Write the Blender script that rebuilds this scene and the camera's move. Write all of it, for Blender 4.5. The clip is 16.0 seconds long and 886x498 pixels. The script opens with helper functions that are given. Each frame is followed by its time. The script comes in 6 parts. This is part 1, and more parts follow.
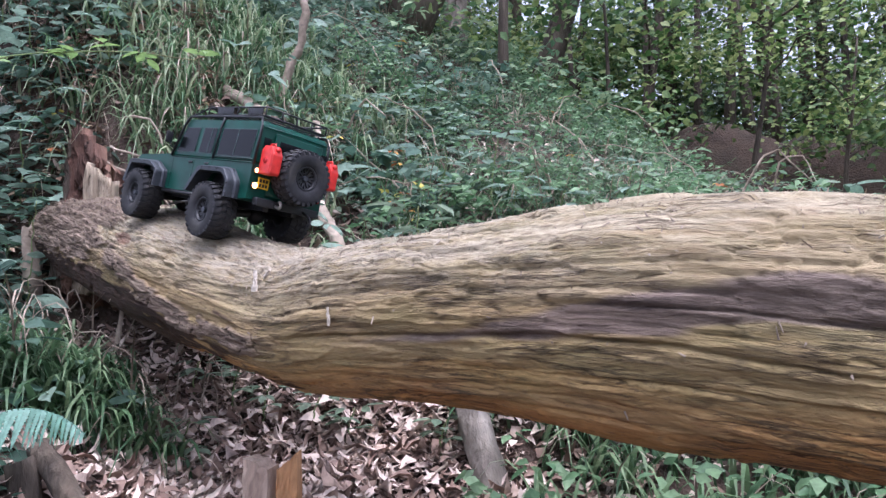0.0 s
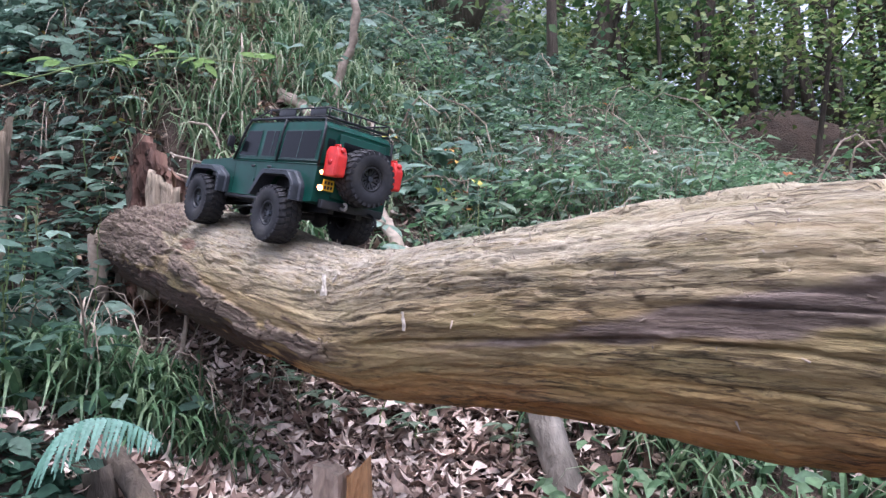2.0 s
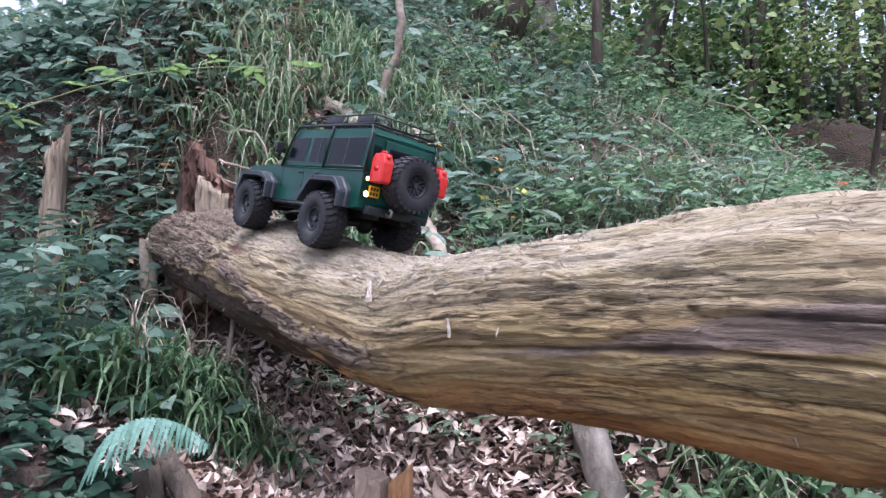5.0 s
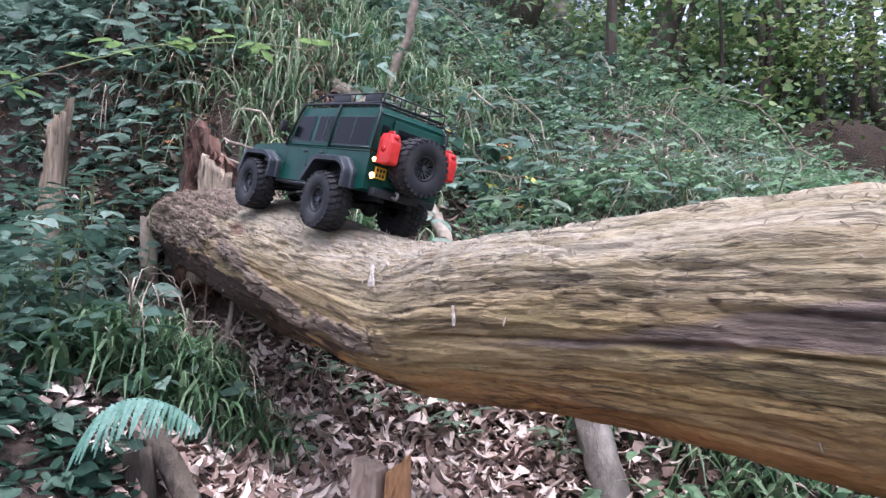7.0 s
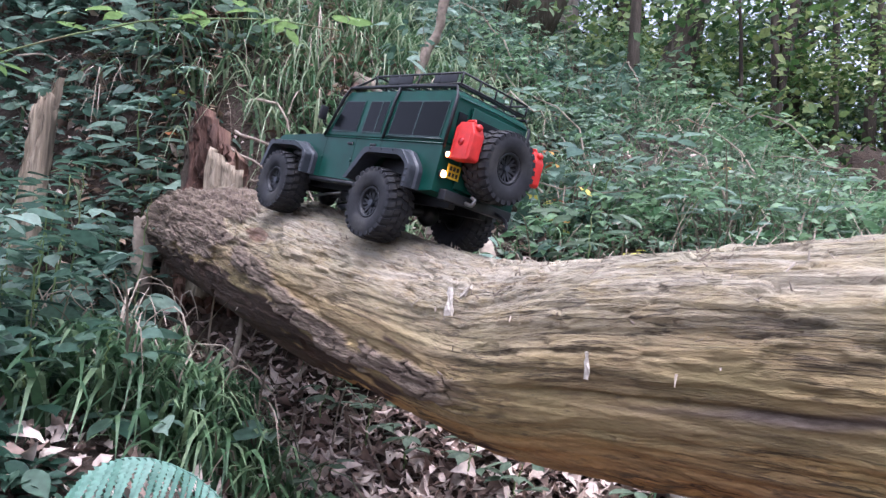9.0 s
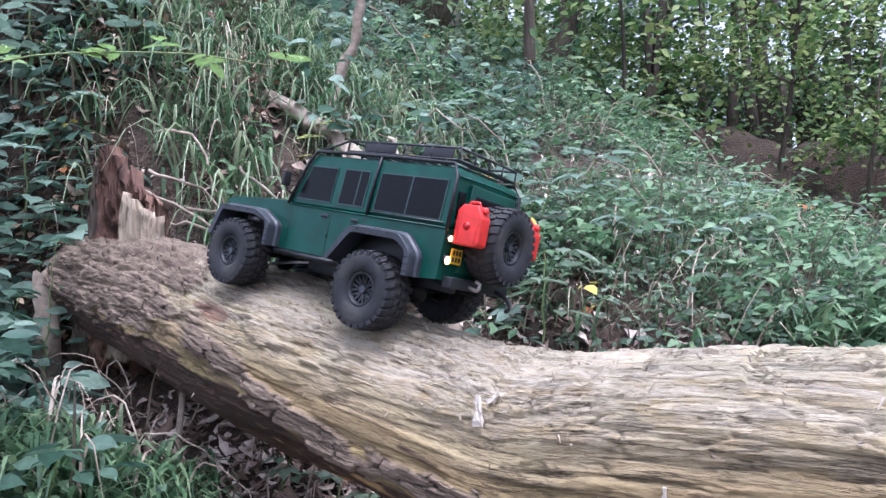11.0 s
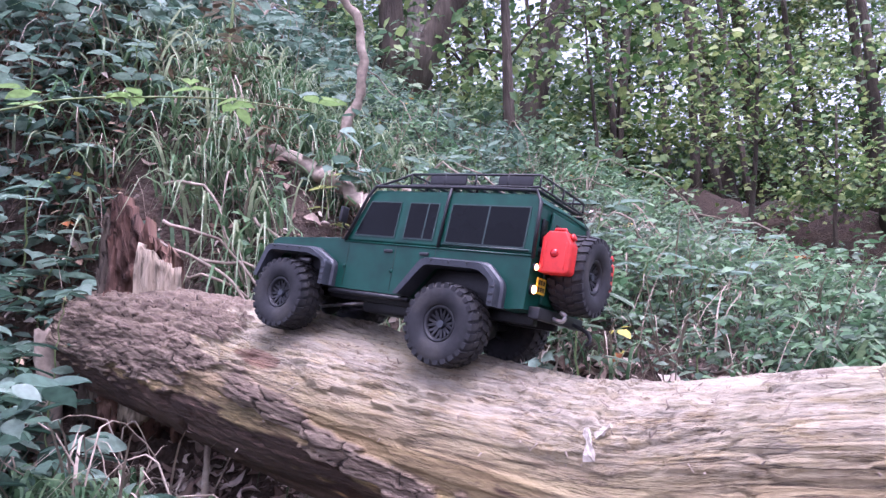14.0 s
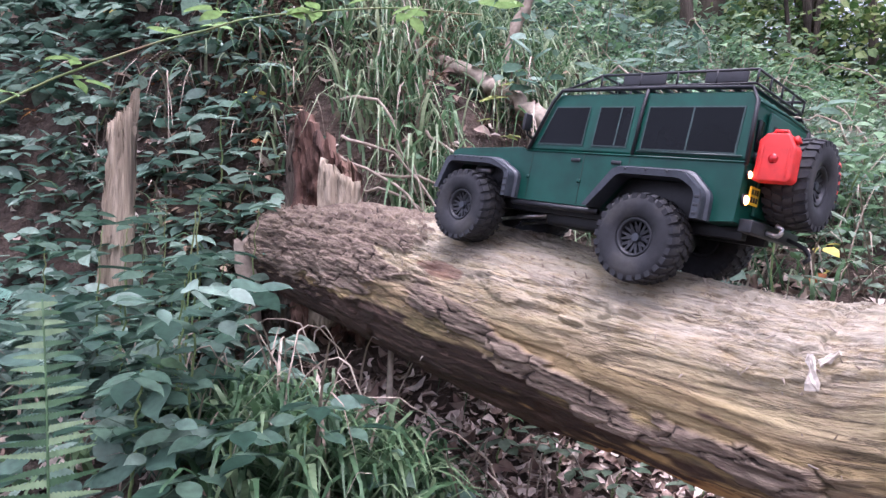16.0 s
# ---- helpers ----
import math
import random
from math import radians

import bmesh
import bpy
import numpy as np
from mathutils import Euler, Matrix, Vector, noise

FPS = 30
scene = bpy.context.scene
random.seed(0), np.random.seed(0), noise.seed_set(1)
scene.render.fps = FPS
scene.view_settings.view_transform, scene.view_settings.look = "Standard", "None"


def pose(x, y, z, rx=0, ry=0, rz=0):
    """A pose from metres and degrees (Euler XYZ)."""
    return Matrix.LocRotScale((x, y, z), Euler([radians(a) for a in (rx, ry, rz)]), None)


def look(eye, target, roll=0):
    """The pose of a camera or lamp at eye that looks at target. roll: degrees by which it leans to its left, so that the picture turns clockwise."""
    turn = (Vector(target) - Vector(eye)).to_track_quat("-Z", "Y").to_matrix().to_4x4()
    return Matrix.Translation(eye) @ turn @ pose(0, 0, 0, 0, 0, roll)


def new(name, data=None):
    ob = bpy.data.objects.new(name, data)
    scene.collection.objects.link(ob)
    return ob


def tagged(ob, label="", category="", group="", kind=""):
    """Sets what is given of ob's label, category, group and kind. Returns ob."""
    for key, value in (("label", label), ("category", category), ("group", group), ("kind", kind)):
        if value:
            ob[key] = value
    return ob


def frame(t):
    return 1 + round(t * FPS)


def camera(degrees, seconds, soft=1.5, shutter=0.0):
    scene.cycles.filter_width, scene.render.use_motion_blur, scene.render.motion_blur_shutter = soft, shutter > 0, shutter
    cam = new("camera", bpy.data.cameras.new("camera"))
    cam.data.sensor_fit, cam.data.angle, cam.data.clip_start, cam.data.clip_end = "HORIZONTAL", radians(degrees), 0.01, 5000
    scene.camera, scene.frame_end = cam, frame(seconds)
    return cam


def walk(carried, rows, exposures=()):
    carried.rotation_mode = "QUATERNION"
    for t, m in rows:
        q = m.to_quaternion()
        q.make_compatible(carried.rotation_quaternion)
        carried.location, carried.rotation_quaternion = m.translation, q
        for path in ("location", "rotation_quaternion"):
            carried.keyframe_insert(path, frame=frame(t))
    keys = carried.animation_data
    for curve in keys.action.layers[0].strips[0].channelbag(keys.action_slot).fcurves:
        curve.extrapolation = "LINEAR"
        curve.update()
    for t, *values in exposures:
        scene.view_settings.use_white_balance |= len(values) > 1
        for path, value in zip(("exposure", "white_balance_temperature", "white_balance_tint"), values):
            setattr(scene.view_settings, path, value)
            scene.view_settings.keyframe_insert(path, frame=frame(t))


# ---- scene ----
cam = camera(66.0, 16.0, soft=1.42)
PATH = [
    (0, (-0.067, -0.041, 0.600), (-0.460, 1.915, 0.740), -0.5),
    (0.5, (-0.087, -0.025, 0.600), (-0.501, 1.927, 0.729), -0.6),
    (1, (-0.105, -0.015, 0.605), (-0.543, 1.932, 0.733), -1.2),
    (1.5, (-0.119, -0.002, 0.603), (-0.596, 1.936, 0.733), -1.5),
    (2, (-0.124, -0.008, 0.608), (-0.645, 1.918, 0.744), -1.5),
    (2.5, (-0.128, -0.004, 0.610), (-0.683, 1.913, 0.750), -1.5),
    (3, (-0.125, -0.008, 0.614), (-0.702, 1.902, 0.758), -1.6),
    (3.5, (-0.126, -0.016, 0.619), (-0.717, 1.889, 0.770), -1.6),
    (4, (-0.122, -0.013, 0.615), (-0.731, 1.885, 0.776), -1.4),
    (6.5, (-0.155, 0.021, 0.600), (-0.809, 1.905, 0.758), 0.6),
    (7, (-0.151, 0.034, 0.600), (-0.796, 1.921, 0.735), 1.3),
    (7.5, (-0.151, 0.041, 0.596), (-0.779, 1.935, 0.735), 2.3),
    (8, (-0.205, 0.087, 0.602), (-0.817, 1.986, 0.750), 2.6),
    (8.5, (-0.295, 0.163, 0.605), (-0.909, 2.058, 0.777), 3.1),
    (8.7, (-0.330, 0.214, 0.612), (-0.948, 2.108, 0.787), 3.3),
    (10.8, (-0.609, 0.264, 0.753), (-0.862, 2.244, 0.880), -0.5),
    (11, (-0.577, 0.253, 0.785), (-0.829, 2.234, 0.896), -0.7),
    (11.5, (-0.537, 0.246, 0.775), (-0.786, 2.223, 0.946), -0.8),
    (12, (-0.559, 0.252, 0.769), (-0.774, 2.231, 0.955), -0.1),
    (12.3, (-0.597, 0.230, 0.772), (-0.767, 2.208, 1.020), -0.7),
    (12.5, (-0.645, 0.211, 0.791), (-0.786, 2.184, 1.087), -0.3),
    (13, (-0.669, 0.227, 0.759), (-0.844, 2.191, 1.094), 0.7),
    (13.5, (-0.725, 0.246, 0.749), (-0.836, 2.213, 1.092), -0.7),
    (14, (-0.752, 0.279, 0.740), (-0.875, 2.251, 1.048), -2.2),
    (14.5, (-0.802, 0.317, 0.739), (-1.095, 2.282, 0.964), -1.8),
    (15, (-0.801, 0.310, 0.739), (-1.245, 2.254, 0.891), -0.9),
    (15.5, (-0.801, 0.312, 0.739), (-1.336, 2.236, 0.850), -1.3),
    (16, (-0.801, 0.312, 0.739), (-1.381, 2.225, 0.814), -0.9),
]
EXPOSURES = [(0.0, 1.65, 5580, 26), (4.0, 1.69, 5580, 26), (6.5, 1.71, 5580, 26), (8.7, 1.73, 5580, 26), (10.8, 1.87, 5400, 24), (12.5, 1.9, 5400, 24), (13.6, 1.98, 5400, 27), (14.0, 2.04, 5450, 46), (14.3, 2.25, 5400, 66), (14.7, 2.25, 5400, 66), (15.1, 1.92, 5500, 50), (15.5, 1.80, 5650, 38), (16.0, 1.98, 5700, 34)]
walk(cam, [(t, look(eye, target, roll)) for t, eye, target, roll in PATH], EXPOSURES)

# ---- world and light: an overcast wood, soft light from above ----
world = bpy.data.worlds.new("sky")
scene.world = world
world.use_nodes = True
wn, wl = world.node_tree.nodes, world.node_tree.links
sky = wn.new("ShaderNodeTexSky")
sky.sky_type, sky.sun_disc = "NISHITA", False
sky.sun_elevation, sky.sun_rotation = radians(73), radians(160)
sky.air_density, sky.dust_density, sky.ozone_density = 1.0, 6.0, 1.0
veil = wn.new("ShaderNodeHueSaturation")
veil.inputs["Saturation"].default_value = 0.4
wl.new(sky.outputs[0], veil.inputs["Color"])
wl.new(veil.outputs[0], wn["Background"].inputs[0])
wn["Background"].inputs[1].default_value = 0.15
sun = new("sun", bpy.data.lights.new("sun", "SUN"))
sun.data.energy, sun.data.angle, sun.data.color = 1.4, radians(40), (1.0, 0.97, 0.92)
sun.matrix_world = look((0, 0, 0), (-math.sin(radians(160)) * math.cos(radians(73)), -math.cos(radians(160)) * math.cos(radians(73)), -math.sin(radians(73))))

# ---- materials ----
def material(name, colors, scale=8.0, stretch=(1, 1, 1), rough=0.75, fine=60.0, bump=0.3, metal=0.0, island=0.0, coat=0.0, dist=0.01, through_light=0.0, spec=0.4):
    """Two-scale noise between colours, with finer grain on top and a bump."""
    m = bpy.data.materials.new(name)
    m.use_nodes = True
    n, l = m.node_tree.nodes, m.node_tree.links
    b = n["Principled BSDF"]
    co = n.new("ShaderNodeTexCoord")
    mp = n.new("ShaderNodeMapping")
    mp.inputs["Scale"].default_value = stretch
    l.new(co.outputs["Object"], mp.inputs[0])
    big = n.new("ShaderNodeTexNoise")
    big.inputs["Scale"].default_value, big.inputs["Detail"].default_value = scale, 6
    small = n.new("ShaderNodeTexNoise")
    small.inputs["Scale"].default_value, small.inputs["Detail"].default_value = fine, 4
    l.new(mp.outputs[0], big.inputs[0]), l.new(mp.outputs[0], small.inputs[0])
    ramp = n.new("ShaderNodeValToRGB")
    e = ramp.color_ramp.elements
    while len(e) < len(colors):
        e.new(0.5)
    for i, c in enumerate(colors):
        e[i].position, e[i].color = 0.3 + 0.4 * i / max(1, len(colors) - 1), (*c, 1)
    src = big.outputs[0]
    if island:
        geo = n.new("ShaderNodeNewGeometry")
        mixf = n.new("ShaderNodeMath")
        mixf.operation = "MULTIPLY_ADD"
        sub = n.new("ShaderNodeMath")
        sub.operation = "SUBTRACT"
        sub.inputs[1].default_value = 0.5
        l.new(geo.outputs["Random Per Island"], sub.inputs[0])
        mixf.inputs[1].default_value = island
        l.new(sub.outputs[0], mixf.inputs[0]), l.new(src, mixf.inputs[2])
        src = mixf.outputs[0]
    l.new(src, ramp.inputs[0])
    mul = n.new("ShaderNodeMix")
    mul.data_type, mul.blend_type = "RGBA", "MULTIPLY"
    mul.inputs[0].default_value = 0.55
    fr = n.new("ShaderNodeValToRGB")
    fr.color_ramp.elements[0].position, fr.color_ramp.elements[0].color = 0.3, (0.45, 0.45, 0.45, 1)
    fr.color_ramp.elements[1].position, fr.color_ramp.elements[1].color = 0.65, (1.15, 1.15, 1.15, 1)
    l.new(small.outputs[0], fr.inputs[0])
    l.new(ramp.outputs[0], mul.inputs[6]), l.new(fr.outputs[0], mul.inputs[7])
    l.new(mul.outputs[2], b.inputs["Base Color"])
    b.inputs["Roughness"].default_value, b.inputs["Metallic"].default_value = rough, metal
    b.inputs["Coat Weight"].default_value = coat
    b.inputs["Specular IOR Level"].default_value = spec
    if bump:
        bp = n.new("ShaderNodeBump")
        bp.inputs["Strength"].default_value, bp.inputs["Distance"].default_value = bump, dist
        add = n.new("ShaderNodeMath")
        add.operation = "ADD"
        l.new(small.outputs[0], add.inputs[0]), l.new(big.outputs[0], add.inputs[1])
        l.new(add.outputs[0], bp.inputs["Height"]), l.new(bp.outputs[0], b.inputs["Normal"])
    if through_light:
        tr = n.new("ShaderNodeBsdfTranslucent")
        mx = n.new("ShaderNodeMixShader")
        mx.inputs[0].default_value = through_light
        l.new(mul.outputs[2], tr.inputs[0])
        l.new(b.outputs[0], mx.inputs[1]), l.new(tr.outputs[0], mx.inputs[2])
        l.new(mx.outputs[0], n["Material Output"].inputs[0])
    return m


LEAF = dict(scale=1.2, fine=90.0, bump=0.0, rough=0.5, island=0.8, through_light=0.42, spec=0.4)
M_SOIL = material("soil", [(0.027, 0.019, 0.014), (0.068, 0.046, 0.034), (0.044, 0.034, 0.025)], 3.0, fine=55.0, bump=0.8, dist=0.03, rough=0.95)
M_BRAMBLE = material("bramble_leaf", [(0.062, 0.122, 0.088), (0.118, 0.2, 0.145), (0.225, 0.32, 0.25)], **LEAF)
# near-left leaf green, darkened so the colour carries the shade there
M_ELDER_SHADED = material("shaded_elder_leaf", [(0.02, 0.052, 0.033), (0.038, 0.085, 0.056), (0.08, 0.14, 0.095)], **{**LEAF, "spec": 0.2})
M_SEDGE = material("sedge_blade", [(0.07, 0.145, 0.065), (0.14, 0.235, 0.115), (0.3, 0.36, 0.22)], **LEAF)
M_SLOPE = material("slope_leaf", [(0.042, 0.082, 0.048), (0.085, 0.14, 0.085), (0.175, 0.235, 0.16)], **LEAF)
M_YOUNG = material("young_leaf", [(0.075, 0.16, 0.075), (0.165, 0.27, 0.14)], **LEAF)
M_CANOPY = material("canopy_leaf", [(0.05, 0.11, 0.04), (0.12, 0.22, 0.08), (0.26, 0.36, 0.13)], **LEAF)
M_GRASS = material("grass_blade", [(0.045, 0.1, 0.045), (0.085, 0.165, 0.075), (0.17, 0.25, 0.13)], **LEAF)
M_FERN = material("fern_leaf", [(0.12, 0.26, 0.19), (0.19, 0.35, 0.27)], **LEAF)
M_LITTER = material("dead_leaf", [(0.2, 0.135, 0.105), (0.4, 0.3, 0.24), (0.58, 0.48, 0.41)], scale=3.0, fine=80.0, bump=0.0, rough=0.8, island=1.2)
M_BARK = material("bark", [(0.03, 0.025, 0.02), (0.09, 0.07, 0.05), (0.13, 0.11, 0.085)], 7.0, (1, 1, 0.25), fine=50.0, bump=1.0, dist=0.02, rough=0.95)
M_STICK = material("dry_stick", [(0.13, 0.1, 0.075), (0.27, 0.22, 0.17), (0.4, 0.34, 0.27)], 9.0, fine=70.0, bump=0.5, dist=0.004, rough=0.9)
M_ROT = material("rotten_wood", [(0.03, 0.017, 0.013), (0.13, 0.067, 0.047), (0.28, 0.175, 0.125)], 9.0, (1, 1, 0.3), fine=80.0, bump=0.9, dist=0.01, rough=0.95)


def mesh_object(name, verts, faces, mat, smooth=True):
    me = bpy.data.meshes.new(name)
    me.from_pydata([tuple(v) for v in verts], [], faces)
    me.materials.append(mat)
    me.polygons.foreach_set("use_smooth", [smooth] * len(me.polygons))
    me.update()
    return new(name, me)


# ---- the lie of the land ----
def smooth01(u):
    u = np.clip(u, 0, 1)
    return u * u * (3 - 2 * u)


def wave(x, y, k, s):
    return np.sin(k * x + s) * np.cos(1.3 * k * y + 2.1 * s) + 0.6 * np.sin(2.3 * k * y - 1.7 * k * x + 3 * s)


def land(x, y):
    """Leaf-strewn hollow under the trunk, a steep bank behind it, an open slope falling into a gully, and the gully's far bank."""
    x, y = np.asarray(x, float), np.asarray(y, float)
    low = 0.13 + 0.3 * smooth01((-x - 0.75) / 0.7) - 0.1 * smooth01((x + 0.2) / 1.0)
    k = np.interp(x, [-2.0, -0.6, 0.0, 0.5, 0.85, 1.15, 1.5], [0.52, 0.54, 0.39, 0.28, 0.19, 0.07, 0.0])
    back = np.minimum(y, 4.8) + 0.16 * np.clip(y - 4.8, 0, 30) - 2.0
    left = 0.8 * np.clip(-0.75 - x, 0, 1.15) * smooth01((y - 1.75) / 0.55)
    hill = 0.68 - 0.05 * np.clip(x + 0.6, 0, 2.5) + np.where(back > 0, k, 1.1) * back + left
    s = 0.07
    z = low + s * np.logaddexp(0, (hill - low) / s)
    top = 2.45 - 0.26 * np.clip(x - 0.87, -1, 7)
    z = z + (np.maximum(top, z) - z) * smooth01((y + 0.25 * x - 6.3) / 1.3) * smooth01((x - 0.0) / 1.2)
    gully = 0.45 * smooth01((x - 1.2) / 1.2) * (1 - smooth01((y - 5.4) / 1.2)) * smooth01((y - 1.5) / 1.2)
    rough = 0.07 * smooth01((x - 0.8) / 1.0) * smooth01((y - 5.2) / 0.8) * np.exp(-((y - 6.5) / 3.0) ** 2) * (wave(x, y, 3.4, 1.3) + 0.5 * wave(x, y, 8.1, 0.2))
    near = np.exp(-((x / 14) ** 2 + (y / 14) ** 2))
    return z - gully + rough + near * (0.02 * wave(x, y, 2.1, 0.4) + 0.012 * wave(x, y, 6.3, 1.9) + 0.006 * wave(x, y, 15.0, 0.7))


def build_ground():
    u = np.linspace(-1, 1, 300)
    ax = 5.0 * u + 115 * u**7
    gx, gy = np.meshgrid(ax - 0.5, ax + 3.0)
    z = land(gx, gy)
    n = len(u)
    verts = np.stack([gx, gy, z], -1).reshape(-1, 3)
    idx = np.arange(n * n).reshape(n, n)
    faces = np.stack([idx[:-1, :-1], idx[:-1, 1:], idx[1:, 1:], idx[1:, :-1]], -1).reshape(-1, 4).tolist()
    tagged(mesh_object("ground", verts, faces, M_SOIL), "dark leaf-strewn woodland soil on a steep slope", "ground", kind="structure")


build_ground()

# ---- the fallen trunk ----
LX = np.linspace(-1.9, 0.75, 13)
LY = np.array([2.01, 1.895, 1.768, 1.626, 1.458, 1.322, 1.216, 1.088, 0.964, 0.856, 0.778, 0.708, 0.637])
LZ = np.array([0.856, 0.800, 0.760, 0.709, 0.655, 0.601, 0.555, 0.567, 0.574, 0.570, 0.547, 0.549, 0.551])
LR = np.array([0.098, 0.109, 0.130, 0.140, 0.141, 0.131, 0.135, 0.140, 0.142, 0.153, 0.149, 0.147, 0.145])


def eased(xs, ys, x):
    """Smooth values between evenly spaced stations, straight on beyond the last."""
    s = (ys[-1] - ys[-2]) / (xs[-1] - xs[-2])
    i = np.clip(((x - xs[0]) / (xs[1] - xs[0])).astype(int), 0, len(xs) - 2)
    t = np.clip((x - xs[i]) / (xs[1] - xs[0]), 0, 1)
    p = [ys[np.clip(i + k, 0, len(ys) - 1)] for k in (-1, 0, 1, 2)]
    y = 0.5 * (2 * p[1] + (p[2] - p[0]) * t + (2 * p[0] - 5 * p[1] + 4 * p[2] - p[3]) * t**2 + (3 * p[1] - p[0] - 3 * p[2] + p[3]) * t**3)
    return np.where(x > xs[-1], ys[-1] + s * (x - xs[-1]), y)


def trunk_at(x):
    x = np.asarray(x, float)
    return np.stack([x, eased(LX, LY, x), eased(LX, LZ, x)], -1), eased(LX, LR, x)


def log_surface(x, a, lift=0.0):
    """A place on the trunk: x along it, a the angle round it (0 the far side, 90 degrees the top, 180 the near side)."""
    c, r = trunk_at(x)
    e = 1e-3
    t = trunk_at(x + e)[0] - trunk_at(x - e)[0]
    t /= np.linalg.norm(t, axis=-1, keepdims=True)
    side = np.cross(t, (0, 0, 1.0))
    side /= -np.linalg.norm(side, axis=-1, keepdims=True)
    up = np.cross(side, t)
    up *= np.sign(up[..., 2:3])
    ca, sa = np.cos(a), np.sin(a)
    power = np.where(sa > 0, 2.3, 2.0)
    rad = r / (np.abs(ca) ** power + np.abs(sa) ** power) ** (1 / power)
    rad = rad * (1 + 0.03 * np.sin(3 * a + 2.2 * x) + 0.02 * np.sin(2 * a - 5 * x)) + lift
    return c + (rad * ca)[..., None] * side + (rad * sa)[..., None] * up


TABLES = {}


def lattice(u, v, period, seed):
    """Value noise on a unit grid that closes on itself in v after period cells."""
    if seed not in TABLES:
        TABLES[seed] = np.random.RandomState(seed).rand(512, 512)
    table = TABLES[seed]
    iu, iv = np.floor(u).astype(int), np.floor(v).astype(int)
    fu, fv = smooth01(u - iu), smooth01(v - iv)
    g = lambda a, b: table[a % 512, (b % period) % 512]
    return (g(iu, iv) * (1 - fu) + g(iu + 1, iv) * fu) * (1 - fv) + (g(iu, iv + 1) * (1 - fu) + g(iu + 1, iv + 1) * fu) * fv


def cells(u, v, period, seed):
    """Cell noise that closes on itself in v: how far a place is from its cell's edge, and a number for each cell."""
    if seed not in TABLES:
        TABLES[seed] = np.random.RandomState(seed).rand(512, 512)
    tab = TABLES[seed]
    iu, iv = np.floor(u).astype(int), np.floor(v).astype(int)
    f1, f2, num = np.full(u.shape, 9.0), np.full(u.shape, 9.0), np.zeros(u.shape)
    for du in (-1, 0, 1):
        for dv in (-1, 0, 1):
            cu, cv = iu + du, iv + dv
            a, b, c = cu % 512, (cv % period) % 512, (cv % period + 211) % 512
            d = np.hypot(cu + 0.15 + 0.7 * tab[a, b] - u, cv + 0.15 + 0.7 * tab[a, c] - v)
            near = d < f1
            f2 = np.where(near, f1, np.minimum(f2, d))
            num = np.where(near, tab[(a + 97) % 512, b], num)
            f1 = np.where(near, d, f1)
    return f2 - f1, num


